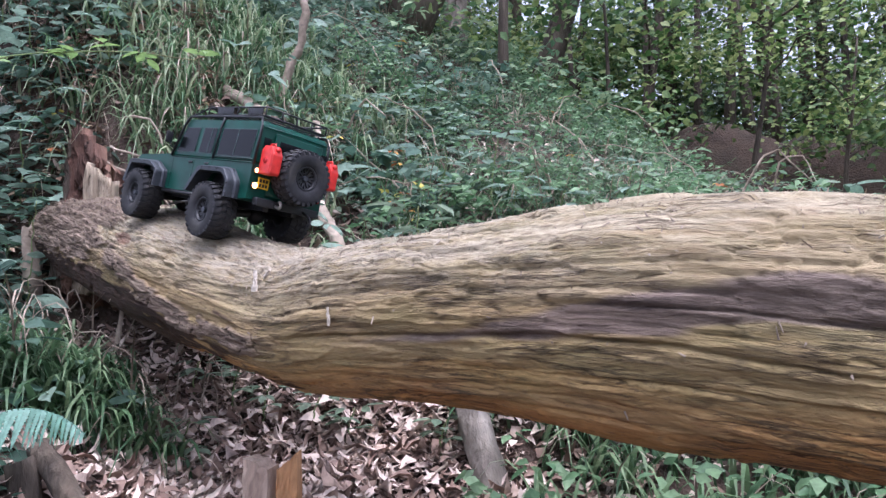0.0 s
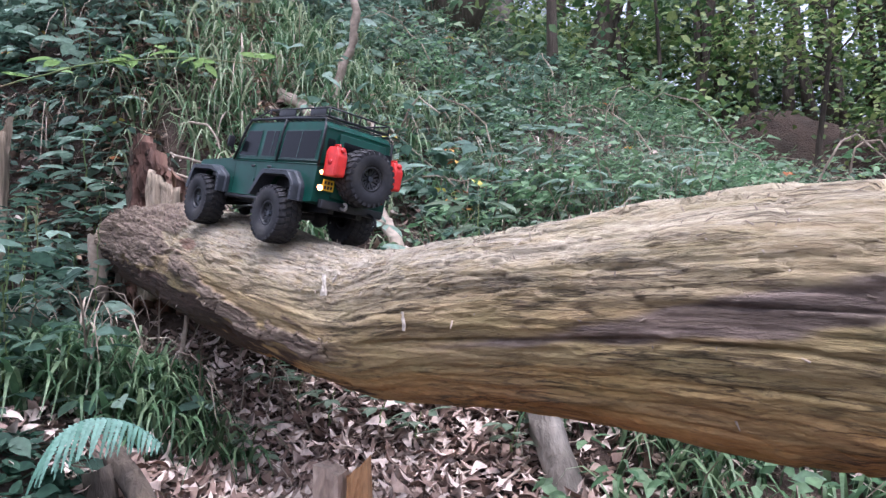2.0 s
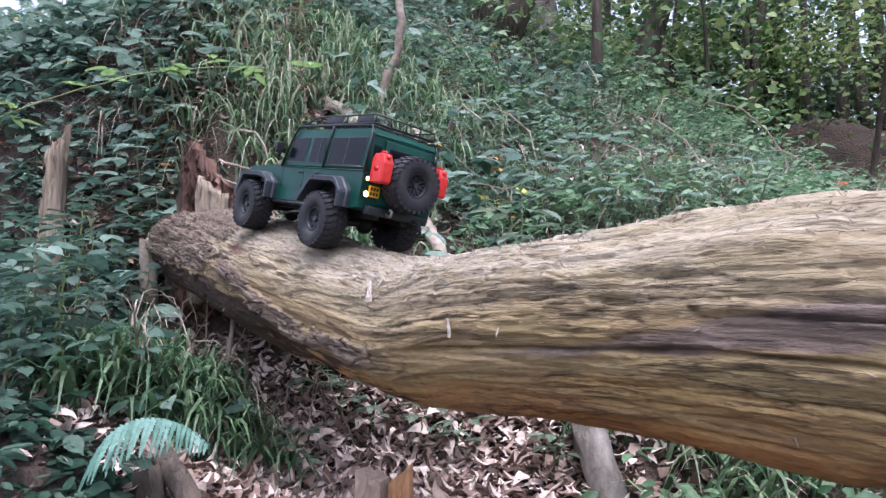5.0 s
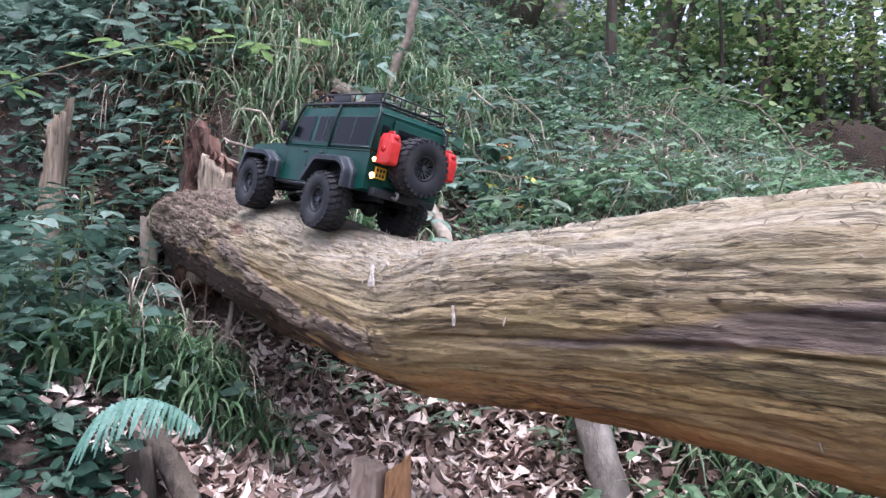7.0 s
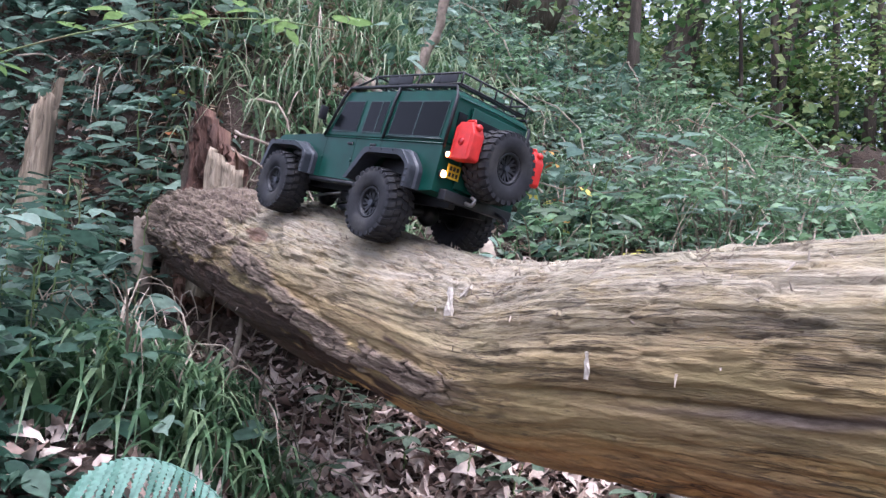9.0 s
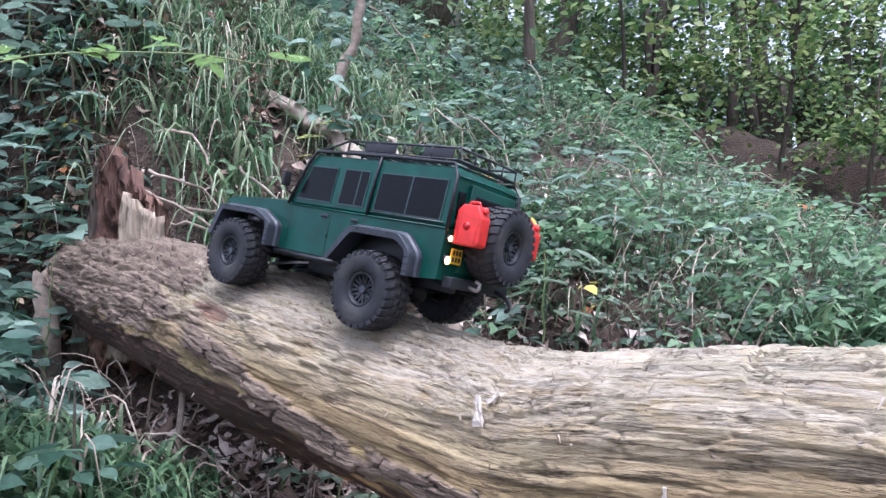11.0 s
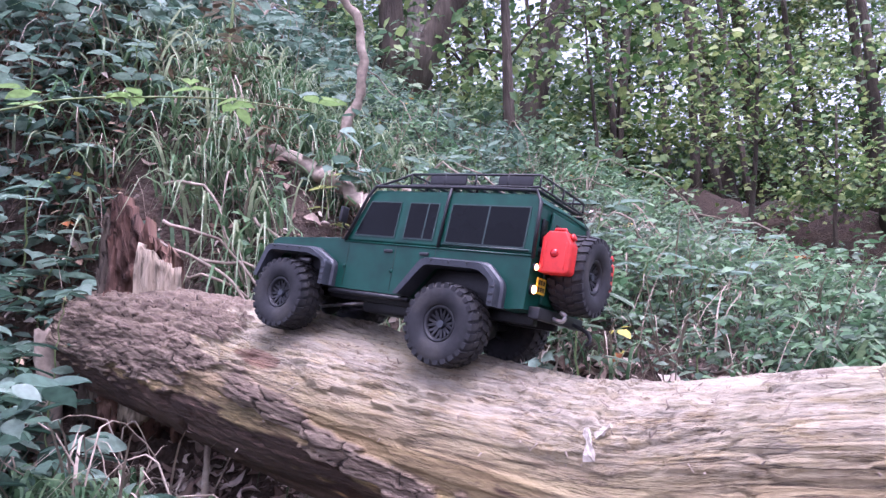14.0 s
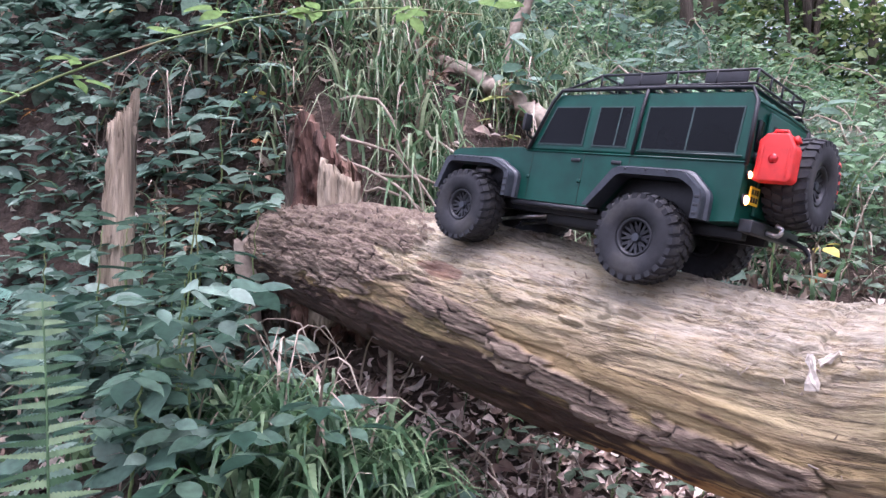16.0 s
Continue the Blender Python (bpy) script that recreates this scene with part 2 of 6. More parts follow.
def log_relief(x, a):
    """Height in metres of grain, furrows, cracks and the bark that is left, and how much bark there is."""
    v = a / (2 * np.pi)
    drift = 0.35 * lattice(x * 2.0, v * 6, 6, 3) + 0.05 * x
    w = v + 0.03 * drift
    grain = lattice(x * 9, w * 90, 90, 11) + 0.6 * lattice(x * 22, w * 190, 190, 12)
    ridges = np.abs(lattice(x * 5, w * 44, 44, 13) - 0.5) * 2
    lumps = lattice(x * 3.2, v * 7, 7, 14) + 0.5 * lattice(x * 8, v * 16, 16, 15)
    z = 0.0028 * grain - 0.0045 * np.clip(0.4 - ridges, 0, 1) + 0.009 * (lumps - 0.75)
    rim, lot = cells(x * 11 + 2 * drift, w * 62, 62, 61)
    crown = 0.3 + 0.7 * smooth01((np.sin(a) + 0.05) / 0.6)
    torn = crown * smooth01((lattice(x * 3.5, v * 8, 8, 62) - 0.35) / 0.25)
    z += torn * (0.007 * (lot - 0.5) - 0.003 * (rim < 0.08))
    rim, lot = cells(x * 34 + 3 * drift, w * 115, 115, 65)
    chunky = crown * smooth01((lattice(x * 4.5, v * 10, 10, 66) - 0.4) / 0.2)
    z += chunky * 0.008 * (lot - 0.5)
    flake = lattice(x * 5.5, w * 30, 30, 51) * 3.2 + 0.8 * lattice(x * 16, w * 75, 75, 52)
    step = np.floor(flake) + smooth01((flake % 1) / 0.18)
    z += 0.003 * (step - 2)
    pits = lattice(x * 26, v * 40, 40, 16)
    z -= 0.009 * smooth01((pits - 0.8) / 0.08) * lattice(x * 3, v * 5, 5, 17)
    # long drying cracks
    for centre, x0, x1, deep, seed in ((0.53, -0.55, 0.9, 0.007, 21), (0.485, -0.05, 0.34, 0.01, 22), (0.43, -0.35, 0.3, 0.004, 23), (0.575, -0.3, 0.8, 0.004, 24), (0.36, -0.7, 0.1, 0.004, 25), (0.40, 0.2, 0.9, 0.005, 26)):
        line = centre + 0.012 * (lattice(x * 5, 0 * v, 4, seed) - 0.5) + 0.004 * (lattice(x * 21, 0 * v, 4, seed + 40) - 0.5)
        wide = 0.0028 * (0.5 + lattice(x * 9, 0 * v, 4, seed + 80))
        z -= deep * np.exp(-(((v - line) / wide) ** 2)) * smooth01((x - x0) / 0.12) * smooth01((x1 - x) / 0.12)
    # bark left on the butt, on the near side and the top
    ragged = lattice(x * 16, v * 60, 60, 31) - 0.5 + 0.6 * (lattice(x * 45, v * 150, 150, 36) - 0.5)
    low = 0.53 - 0.12 * smooth01((x + 1.32) / 0.26) + 0.05 * ragged
    cap = smooth01((low - v) / 0.006) * smooth01((v - 0.14) / 0.02) * smooth01((-1.17 + 0.16 * ragged - 0.5 * np.clip(0.33 - v, 0, 1) - x) / 0.012)
    seam = 0.455 + 0.095 * smooth01((x + 1.12) / 0.36)
    strip = smooth01((0.026 + 0.03 * ragged - np.abs(v - seam)) / 0.006) * smooth01((x + 1.15) / 0.06) * smooth01((-0.5 - x) / 0.1)
    bark = np.maximum(cap, strip)
    warp = 0.6 * lattice(x * 16, w * 30, 30, 35) + 0.25 * lattice(x * 50, w * 90, 90, 37)
    rim, lot = cells(x * 13 + warp, w * 44 + 0.9 * warp, 44, 63)
    rim2, lot2 = cells(x * 40 + warp, w * 130, 130, 64)
    plate = smooth01(rim / 0.1) * (0.75 + 0.25 * smooth01(rim2 / 0.1))
    z += bark * (0.001 + 0.006 * smooth01(rim / 0.1) + 0.005 * (lot - 0.5) + 0.0018 * lot2)
    # soft brown rot under the butt, with the shade there painted in
    rot_shade = smooth01((v - 0.515 + 0.04 * ragged) / 0.015) * smooth01((0.9 - v) / 0.05) * smooth01((-0.62 + 0.4 * ragged - x) / 0.2) * (1 - bark)
    # dark water stain along the flank, and a patch of red inner bark
    band = np.interp(x, [-0.45, -0.18, -0.04, 0.08, 0.17, 0.5], [0.545, 0.53, 0.512, 0.488, 0.462, 0.43])
    half = np.interp(x, [-0.45, -0.15, 0.1, 0.4], [0.004, 0.013, 0.027, 0.034])
    soak = lattice(x * 6, w * 36, 36, 71) + 0.7 * lattice(x * 15, w * 110, 110, 72)
    stain = smooth01((half * (0.35 + soak) - np.abs(v - band)) / 0.011) * smooth01((x + 0.45) / 0.2)
    red = smooth01((1 - ((x + 1.09) / 0.055) ** 2 - ((v - 0.405) / 0.016) ** 2 + 1.2 * ragged) / 0.25)
    return z, bark, plate, rot_shade, stain, red


def log_material():
    m = bpy.data.materials.new("weathered_oak")
    m.use_nodes = True
    n, l = m.node_tree.nodes, m.node_tree.links
    b = n["Principled BSDF"]
    uv = n.new("ShaderNodeUVMap")

    def noise(sx, sy, scale, detail=6, rough=0.6):
        mp = n.new("ShaderNodeMapping")
        mp.inputs["Scale"].default_value = (sx, sy, 1)
        t = n.new("ShaderNodeTexNoise")
        t.inputs["Scale"].default_value, t.inputs["Detail"].default_value, t.inputs["Roughness"].default_value = scale, detail, rough
        l.new(uv.outputs[0], mp.inputs[0]), l.new(mp.outputs[0], t.inputs[0])
        return t.outputs[0]

    def ramp(src, stops):
        r = n.new("ShaderNodeValToRGB")
        e = r.color_ramp.elements
        while len(e) < len(stops):
            e.new(0.5)
        for i, (p, c) in enumerate(stops):
            e[i].position, e[i].color = p, (*c, 1)
        l.new(src, r.inputs[0])
        return r.outputs[0]

    def mix(f, a, c, mode="MIX"):
        x = n.new("ShaderNodeMix")
        x.data_type, x.blend_type = "RGBA", mode
        if isinstance(f, float):
            x.inputs[0].default_value = f
        else:
            l.new(f, x.inputs[0])
        l.new(a, x.inputs[6]), l.new(c, x.inputs[7])
        return x.outputs[2]

    def math(op, a, c):
        x = n.new("ShaderNodeMath")
        x.operation = op
        for i, v in enumerate((a, c)):
            if isinstance(v, (int, float)):
                x.inputs[i].default_value = v
            else:
                l.new(v, x.inputs[i])
        return x.outputs[0]

    round_at = n.new("ShaderNodeAttribute")
    round_at.attribute_name = "weather"
    bark_at = n.new("ShaderNodeAttribute")
    bark_at.attribute_name = "bark"
    grain = noise(20, 64, 1.0, 9, 0.78)
    streak = noise(2.6, 18, 1.0, 7, 0.65)
    blotch = noise(1.5, 8, 1.0, 8, 0.68)
    fine = noise(70, 240, 1.0, 4)
    pos = math("ADD", round_at.outputs["Fac"], math("MULTIPLY", math("SUBTRACT", streak, 0.5), 0.9))
    wood = ramp(pos, [(0.02, (0.5, 0.26, 0.085)), (0.14, (0.55, 0.36, 0.15)), (0.3, (0.43, 0.325, 0.155)), (0.48, (0.35, 0.27, 0.14)), (0.64, (0.34, 0.275, 0.165)), (0.8, (0.37, 0.305, 0.18)), (0.95, (0.45, 0.395, 0.28))])
    dark = ramp(math("ADD", blotch, math("MULTIPLY", math("SUBTRACT", grain, 0.5), 0.55)), [(0.49, (0, 0, 0)), (0.58, (1, 1, 1))])
    wood = mix(math("MULTIPLY", dark, 0.4), wood, ramp(streak, [(0.3, (0.14, 0.085, 0.05)), (0.7, (0.27, 0.18, 0.1))]))
    wood = mix(0.6, wood, ramp(grain, [(0.3, (0.36, 0.32, 0.28)), (0.5, (0.85, 0.83, 0.8)), (0.68, (1.2, 1.18, 1.12))]), "MULTIPLY")
    wood = mix(0.4, wood, ramp(fine, [(0.3, (0.45, 0.42, 0.39)), (0.65, (1.3, 1.3, 1.3))]), "MULTIPLY")
    split = noise(5, 58, 1.0, 6, 0.6)
    crack = ramp(math("ABSOLUTE", math("SUBTRACT", split, 0.5), 0), [(0.008, (1, 1, 1)), (0.028, (0, 0, 0))])
    split2 = noise(11, 120, 1.0, 5, 0.55)
    crack2 = ramp(math("ABSOLUTE", math("SUBTRACT", split2, 0.47), 0), [(0.006, (1, 1, 1)), (0.024, (0, 0, 0))])
    gaps = math("MULTIPLY", math("MAXIMUM", crack, math("MULTIPLY", crack2, 0.6)), ramp(noise(4, 9, 1.0, 4), [(0.42, (0, 0, 0)), (0.55, (1, 1, 1))]))
    wood = mix(math("MULTIPLY", gaps, 0.8), wood, ramp(streak, [(0.3, (0.035, 0.025, 0.02)), (0.7, (0.07, 0.05, 0.035))]))
    torn = ramp(noise(24, 70, 1.0, 9, 0.72), [(0.51, (0, 0, 0)), (0.56, (1, 1, 1))])
    where = ramp(noise(3.5, 9, 1.0, 5), [(0.42, (0, 0, 0)), (0.58, (1, 1, 1))])
    high = ramp(round_at.outputs["Fac"], [(0.55, (0, 0, 0)), (0.85, (1, 1, 1))])
    wood = mix(math("MULTIPLY", math("MULTIPLY", torn, where), math("MULTIPLY", high, 0.75)), wood, ramp(fine, [(0.3, (0.39, 0.325, 0.22)), (0.7, (0.57, 0.5, 0.37))]))
    pith = ramp(noise(30, 80, 1.0, 7, 0.7), [(0.36, (1, 1, 1)), (0.42, (0, 0, 0))])
    wood = mix(math("MULTIPLY", pith, 0.55), wood, ramp(streak, [(0.3, (0.08, 0.055, 0.04)), (0.7, (0.16, 0.11, 0.07))]))
    bleach_at = n.new("ShaderNodeAttribute")
    bleach_at.attribute_name = "bleach"
    crust = ramp(noise(20, 46, 1.0, 9, 0.78), [(0.42, (0, 0, 0)), (0.54, (1, 1, 1))])
    wood = mix(math("MULTIPLY", math("MULTIPLY", bleach_at.outputs["Fac"], crust), 0.65), wood, ramp(fine, [(0.3, (0.27, 0.24, 0.19)), (0.7, (0.46, 0.42, 0.345))]))
    scab = ramp(noise(34, 90, 1.0, 8, 0.75), [(0.56, (0, 0, 0)), (0.59, (1, 1, 1))])
    wood = mix(math("MULTIPLY", math("MULTIPLY", bleach_at.outputs["Fac"], scab), 0.7), wood, ramp(fine, [(0.3, (0.09, 0.065, 0.045)), (0.7, (0.2, 0.15, 0.105))]))
    moss = math("MULTIPLY", ramp(noise(5, 12, 1.0, 6), [(0.47, (0, 0, 0)), (0.66, (1, 1, 1))]), 0.2)
    wood = mix(moss, wood, ramp(grain, [(0.3, (0.16, 0.17, 0.04)), (0.7, (0.3, 0.3, 0.1))]))
    stain_at = n.new("ShaderNodeAttribute")
    stain_at.attribute_name = "stain"
    wood = mix(math("MULTIPLY", stain_at.outputs["Fac"], 0.8), wood, ramp(grain, [(0.3, (0.045, 0.035, 0.036)), (0.5, (0.12, 0.09, 0.085)), (0.7, (0.27, 0.215, 0.19))]))
    barkc = ramp(noise(22, 60, 1.0, 8, 0.7), [(0.3, (0.085, 0.06, 0.045)), (0.46, (0.155, 0.115, 0.085)), (0.6, (0.23, 0.18, 0.13)), (0.72, (0.15, 0.085, 0.06))])
    plate_at = n.new("ShaderNodeAttribute")
    plate_at.attribute_name = "plate"
    barkc = mix(0.8, barkc, ramp(plate_at.outputs["Fac"], [(0.2, (0.05, 0.035, 0.03)), (0.6, (1.05, 1.05, 1.05))]), "MULTIPLY")
    # near-black brown: decayed wood plus painted shade below the butt
    rot_shade_at = n.new("ShaderNodeAttribute")
    rot_shade_at.attribute_name = "rot_shade"
    wood = mix(math("MULTIPLY", rot_shade_at.outputs["Fac"], 0.95), wood, ramp(grain, [(0.3, (0.022, 0.012, 0.01)), (0.7, (0.07, 0.038, 0.028))]))
    col = mix(bark_at.outputs["Fac"], wood, barkc)
    red_at = n.new("ShaderNodeAttribute")
    red_at.attribute_name = "red"
    col = mix(math("MULTIPLY", red_at.outputs["Fac"], 0.6), col, ramp(grain, [(0.3, (0.1, 0.04, 0.028)), (0.7, (0.24, 0.1, 0.07))]))
    l.new(col, b.inputs["Base Color"])
    b.inputs["Roughness"].default_value, b.inputs["Specular IOR Level"].default_value = 0.8, 0.3
    bp = n.new("ShaderNodeBump")
    bp.inputs["Strength"].default_value, bp.inputs["Distance"].default_value = 0.9, 0.01
    l.new(math("SUBTRACT", math("ADD", grain, math("MULTIPLY", fine, 0.5)), math("MULTIPLY", gaps, 0.8)), bp.inputs["Height"])
    l.new(bp.outputs[0], b.inputs["Normal"])
    return m


M_LOG = log_material()


def build_log():
    n, m = 1100, 400
    x = np.concatenate([np.linspace(-1.725, 0.75, 1000), np.linspace(0.76, 1.9, 100)])
    a = np.linspace(0, 2 * np.pi, m, endpoint=False)
    X, A = np.meshgrid(x, a, indexing="ij")
    lift, bark, plate, rot_shade, stain, red = log_relief(X, A)
    verts = log_surface(X, A, lift)
    idx = np.arange(n * m).reshape(n, m)
    nxt = np.roll(idx, -1, 1)
    faces = np.stack([idx[:-1], idx[1:], nxt[1:], nxt[:-1]], -1).reshape(-1, 4).tolist()
    faces += [idx[0].tolist(), idx[-1][::-1].tolist()]
    ob = mesh_object("fallen_log", verts.reshape(-1, 3), faces, M_LOG)
    me = ob.data
    li = np.zeros(len(me.loops), int)
    me.loops.foreach_get("vertex_index", li)
    uvs = np.stack([X.ravel(), A.ravel() * 0.15], -1)[li]
    # keep the seam on the far side closed
    seam = np.zeros(len(li), bool)
    quads = (n - 1) * m
    q = uvs[: quads * 4].reshape(-1, 4, 2)
    wrap = q[:, :, 1].max(1) - q[:, :, 1].min(1) > 0.5
    q[wrap] = np.where((q[wrap][:, :, 1:] < 0.3) & (np.arange(2) == 1), q[wrap] + 0.15 * 2 * np.pi, q[wrap])
    me.uv_layers.new(name="UVMap").data.foreach_set("uv", uvs.ravel().astype(np.float32))
    # weathering: bleached on top, sheltered and stained below
    w = 0.5 + 0.5 * np.sin(A) + 0.08 * (lattice(X * 3, A / 2 / np.pi * 5, 5, 41) - 0.5)
    for name, val in (("weather", w), ("bark", bark), ("plate", plate), ("rot_shade", rot_shade), ("stain", stain), ("red", red), ("bleach", smooth01((w - 0.55) / 0.35) * smooth01((0.15 - X) / 0.5))):
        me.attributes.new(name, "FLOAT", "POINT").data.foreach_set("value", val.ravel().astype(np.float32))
    return tagged(ob, "weathered barkless fallen oak trunk lying across the slope", "log")


log = build_log()


# ---- shared mesh tools ----
def box(bm, lo, hi):
    r = bmesh.ops.create_cube(bm, size=1.0)
    bmesh.ops.scale(bm, vec=[b - a for a, b in zip(lo, hi)], verts=r["verts"])
    bmesh.ops.translate(bm, vec=[(a + b) / 2 for a, b in zip(lo, hi)], verts=r["verts"])
    return r["verts"]


def part(name, bm, mat, parent, label="", smooth=False):
    me = bpy.data.meshes.new(name)
    bm.to_mesh(me)
    bm.free()
    me.materials.append(mat)
    me.polygons.foreach_set("use_smooth", [smooth] * len(me.polygons))
    ob = new(name, me)
    ob.parent = parent
    if label:
        ob["label"] = label
    return ob


def basis(origin, forward, left):
    f = Vector(forward).normalized()
    u = f.cross(Vector(left)).normalized()
    s = u.cross(f)
    m = Matrix((f, s, u)).transposed().to_4x4()
    m.translation = origin
    return m

# ---- plants: leaves as folded blades in one mesh ----
M_HAZEL = material("hazel_leaf", [(0.09, 0.18, 0.1), (0.17, 0.29, 0.16), (0.28, 0.38, 0.22)], **LEAF)


def tri_mesh(name, verts, tris, mat, smooth=True):
    me = bpy.data.meshes.new(name)
    verts, tris = np.asarray(verts, np.float32), np.asarray(tris, np.int32)
    me.vertices.add(len(verts))
    me.vertices.foreach_set("co", verts.ravel())
    me.loops.add(len(tris) * 3)
    me.loops.foreach_set("vertex_index", tris.ravel())
    me.polygons.add(len(tris))
    me.polygons.foreach_set("loop_start", np.arange(0, len(tris) * 3, 3, dtype=np.int32))
    me.polygons.foreach_set("use_smooth", np.full(len(tris), smooth))
    me.materials.append(mat)
    me.update(calc_edges=True)
    me.validate()
    return new(name, me)


def unit(v):
    return v / np.maximum(np.linalg.norm(v, axis=-1, keepdims=True), 1e-9)


BLADE = np.array([(0, 0, 0), (0.3, 0.46, 0.04), (0.3, -0.46, 0.04), (0.35, 0, -0.03), (0.68, 0.36, 0.0), (0.68, -0.36, 0.0), (0.7, 0, -0.06), (1, 0, -0.16)])
BLADE_T = np.array([(0, 3, 1), (0, 2, 3), (1, 3, 6), (1, 6, 4), (3, 2, 5), (3, 5, 6), (4, 6, 7), (6, 5, 7)])
us = np.array([0.1, 0.26, 0.44, 0.62, 0.78, 0.91])
ws = np.array([0.2, 0.4, 0.48, 0.41, 0.27, 0.11])
ROUND = np.array([(0, 0, 0)] + [q for u, w in zip(us, ws) for q in ((u, w, 0.05 - 0.13 * u * u), (u, 0, -0.02 - 0.14 * u * u), (u, -w, 0.05 - 0.13 * u * u))] + [(1, 0, -0.17)])
ROUND_T = np.array([(0, 2, 1), (0, 3, 2)] + [q for i in range(5) for a in (1 + 3 * i,) for q in ((a, a + 1, a + 4), (a, a + 4, a + 3), (a + 1, a + 2, a + 5), (a + 1, a + 5, a + 4))] + [(16, 17, 19), (17, 18, 19)])
teeth = np.linspace(0.0, 0.97, 25)
PINNA = np.array([q for i, u in enumerate(teeth) for w in (0.5 * (1 - u) ** 0.6 * (0.55 if i % 2 else 1.0),) for q in ((u + (0.02 if i % 2 else 0), w, -0.25 * u * u), (u, 0, -0.25 * u * u), (u + (0.02 if i % 2 else 0), -w, -0.25 * u * u))])
PINNA_T = np.array([q for i in range(24) for a in (3 * i,) for q in ((a, a + 1, a + 4), (a, a + 4, a + 3), (a + 1, a + 2, a + 5), (a + 1, a + 5, a + 4))])
OVATE = np.array([(0, 0, 0), (0.4, 0.44, 0.05), (0.4, -0.44, 0.05), (0.5, 0, -0.02), (0.75, 0.26, 0.0), (0.75, -0.26, 0.0), (1, 0, -0.14)])
CURLED = OVATE * (1, 1, 2.6)
OVATE_T = np.array([(0, 3, 1), (0, 2, 3), (1, 3, 4), (3, 2, 5), (3, 6, 4), (3, 5, 6)])


def leaves(base, way, normal, length, width, shape=BLADE, tris=BLADE_T):
    """Vertices and triangles of many leaves."""
    way = unit(way)
    side = unit(np.cross(normal, way))
    normal = np.cross(way, side)
    s = shape[None]
    v = base[:, None] + s[..., 0:1] * (length[:, None, None] * way[:, None]) + s[..., 1:2] * (width[:, None, None] * side[:, None]) + s[..., 2:3] * (length[:, None, None] * normal[:, None])
    t = tris[None] + (np.arange(len(base)) * len(shape))[:, None, None]
    return v.reshape(-1, 3), t.reshape(-1, 3)


def keep_clear(x, y):
    """Where nothing tall grows: the camera's strip, the leaf litter under the trunk, the rotten stump and under the trunk."""
    c, r = trunk_at(np.clip(x, -1.7, 1.8))
    under = (np.abs(y - c[..., 1]) < 0.24) & (x > -1.78)
    litter = ((x + 0.74) / 0.44) ** 2 + ((y - 1.52) / 0.36) ** 2 < 1
    strip = (x > -1.3) & (y < 1.22) | (x > -1.02) & (y < 0.98 - 0.25 * np.minimum(x + 1, 1.0)) | ((x > -1.35) & (y < 0.7))
    ferny = ((x + 1.12) / 0.28) ** 2 + ((y - 0.93) / 0.17) ** 2 < 1
    stump = ((x + 1.58) / 0.2) ** 2 + ((y - 1.8) / 0.16) ** 2 < 1
    ferny |= ((x + 1.28) / 0.14) ** 2 + ((y - 0.84) / 0.14) ** 2 < 1
    t = np.clip((x + 1.4) / 0.6, 0, 1)
    line = 2.36 - 0.38 * t
    lying = (x > -1.42) & (x < -0.72) & (y > line - 0.16) & (y < line + 0.05)
    brow = (x > 1.0) & (y > 4.75 - 0.2 * (x - 1.0))
    return lying | brow | under | litter | strip | stump | ferny


def scatter(n, x0, x1, y0, y1, seed, density=None):
    rs = np.random.RandomState(seed)
    x, y = rs.uniform(x0, x1, n), rs.uniform(y0, y1, n)
    ok = ~keep_clear(x, y)
    if density is not None:
        ok &= rs.rand(n) < density(x, y)
    return x[ok], y[ok]


def sprays(x, y, seed, high, per, size, spread, tip=0.5):
    """Leafy shoots: each a short stem with leaves in threes up its length."""
    rs = np.random.RandomState(seed)
    n = len(x)
    h = high[0] + (high[1] - high[0]) * rs.rand(n) ** 1.6
    lean = rs.normal(0, 0.35, (n, 2)) + (0.1, -0.3)
    k = rs.rand(n, per) ** 0.7
    px = x[:, None] + lean[:, 0:1] * h[:, None] * k**1.5 + rs.normal(0, spread, (n, per))
    py = y[:, None] + lean[:, 1:2] * h[:, None] * k**1.5 + rs.normal(0, spread, (n, per))
    pz = land(px, py) + 0.008 + h[:, None] * k + rs.normal(0, 0.01, (n, per))
    base = np.stack([px, py, pz], -1).reshape(-1, 3)
    turn = rs.uniform(0, 2 * np.pi, len(base))
    tri = []
    for off in (-0.95, 0.0, 0.95):
        w = np.stack([np.cos(turn + off), np.sin(turn + off), rs.uniform(-0.6, 0.25, len(base))], -1)
        nrm = np.stack([rs.normal(0, 0.4, len(base)), rs.normal(-0.3, 0.4, len(base)), np.ones(len(base))], -1)
        s = rs.uniform(size[0], size[1], len(base)) * (1.1 if off == 0 else 0.85)
        tri.append((base + unit(w) * 0.012, w, nrm, s, s * 0.62))
    return [np.concatenate(c) for c in zip(*tri)]


def near_spot(spots):
    return lambda a, b: np.clip(sum(np.exp(-(((a - sx) / rx) ** 2 + ((b - sy) / ry) ** 2)) for sx, sy, rx, ry in spots), 0, 1)


SEDGE = near_spot([(-1.2, 1.95, 0.22, 0.16), (-1.5, 2.3, 0.42, 0.26), (-1.0, 1.92, 0.22, 0.14), (-1.5, 2.8, 0.5, 0.25), (-1.68, 2.08, 0.16, 0.1)])

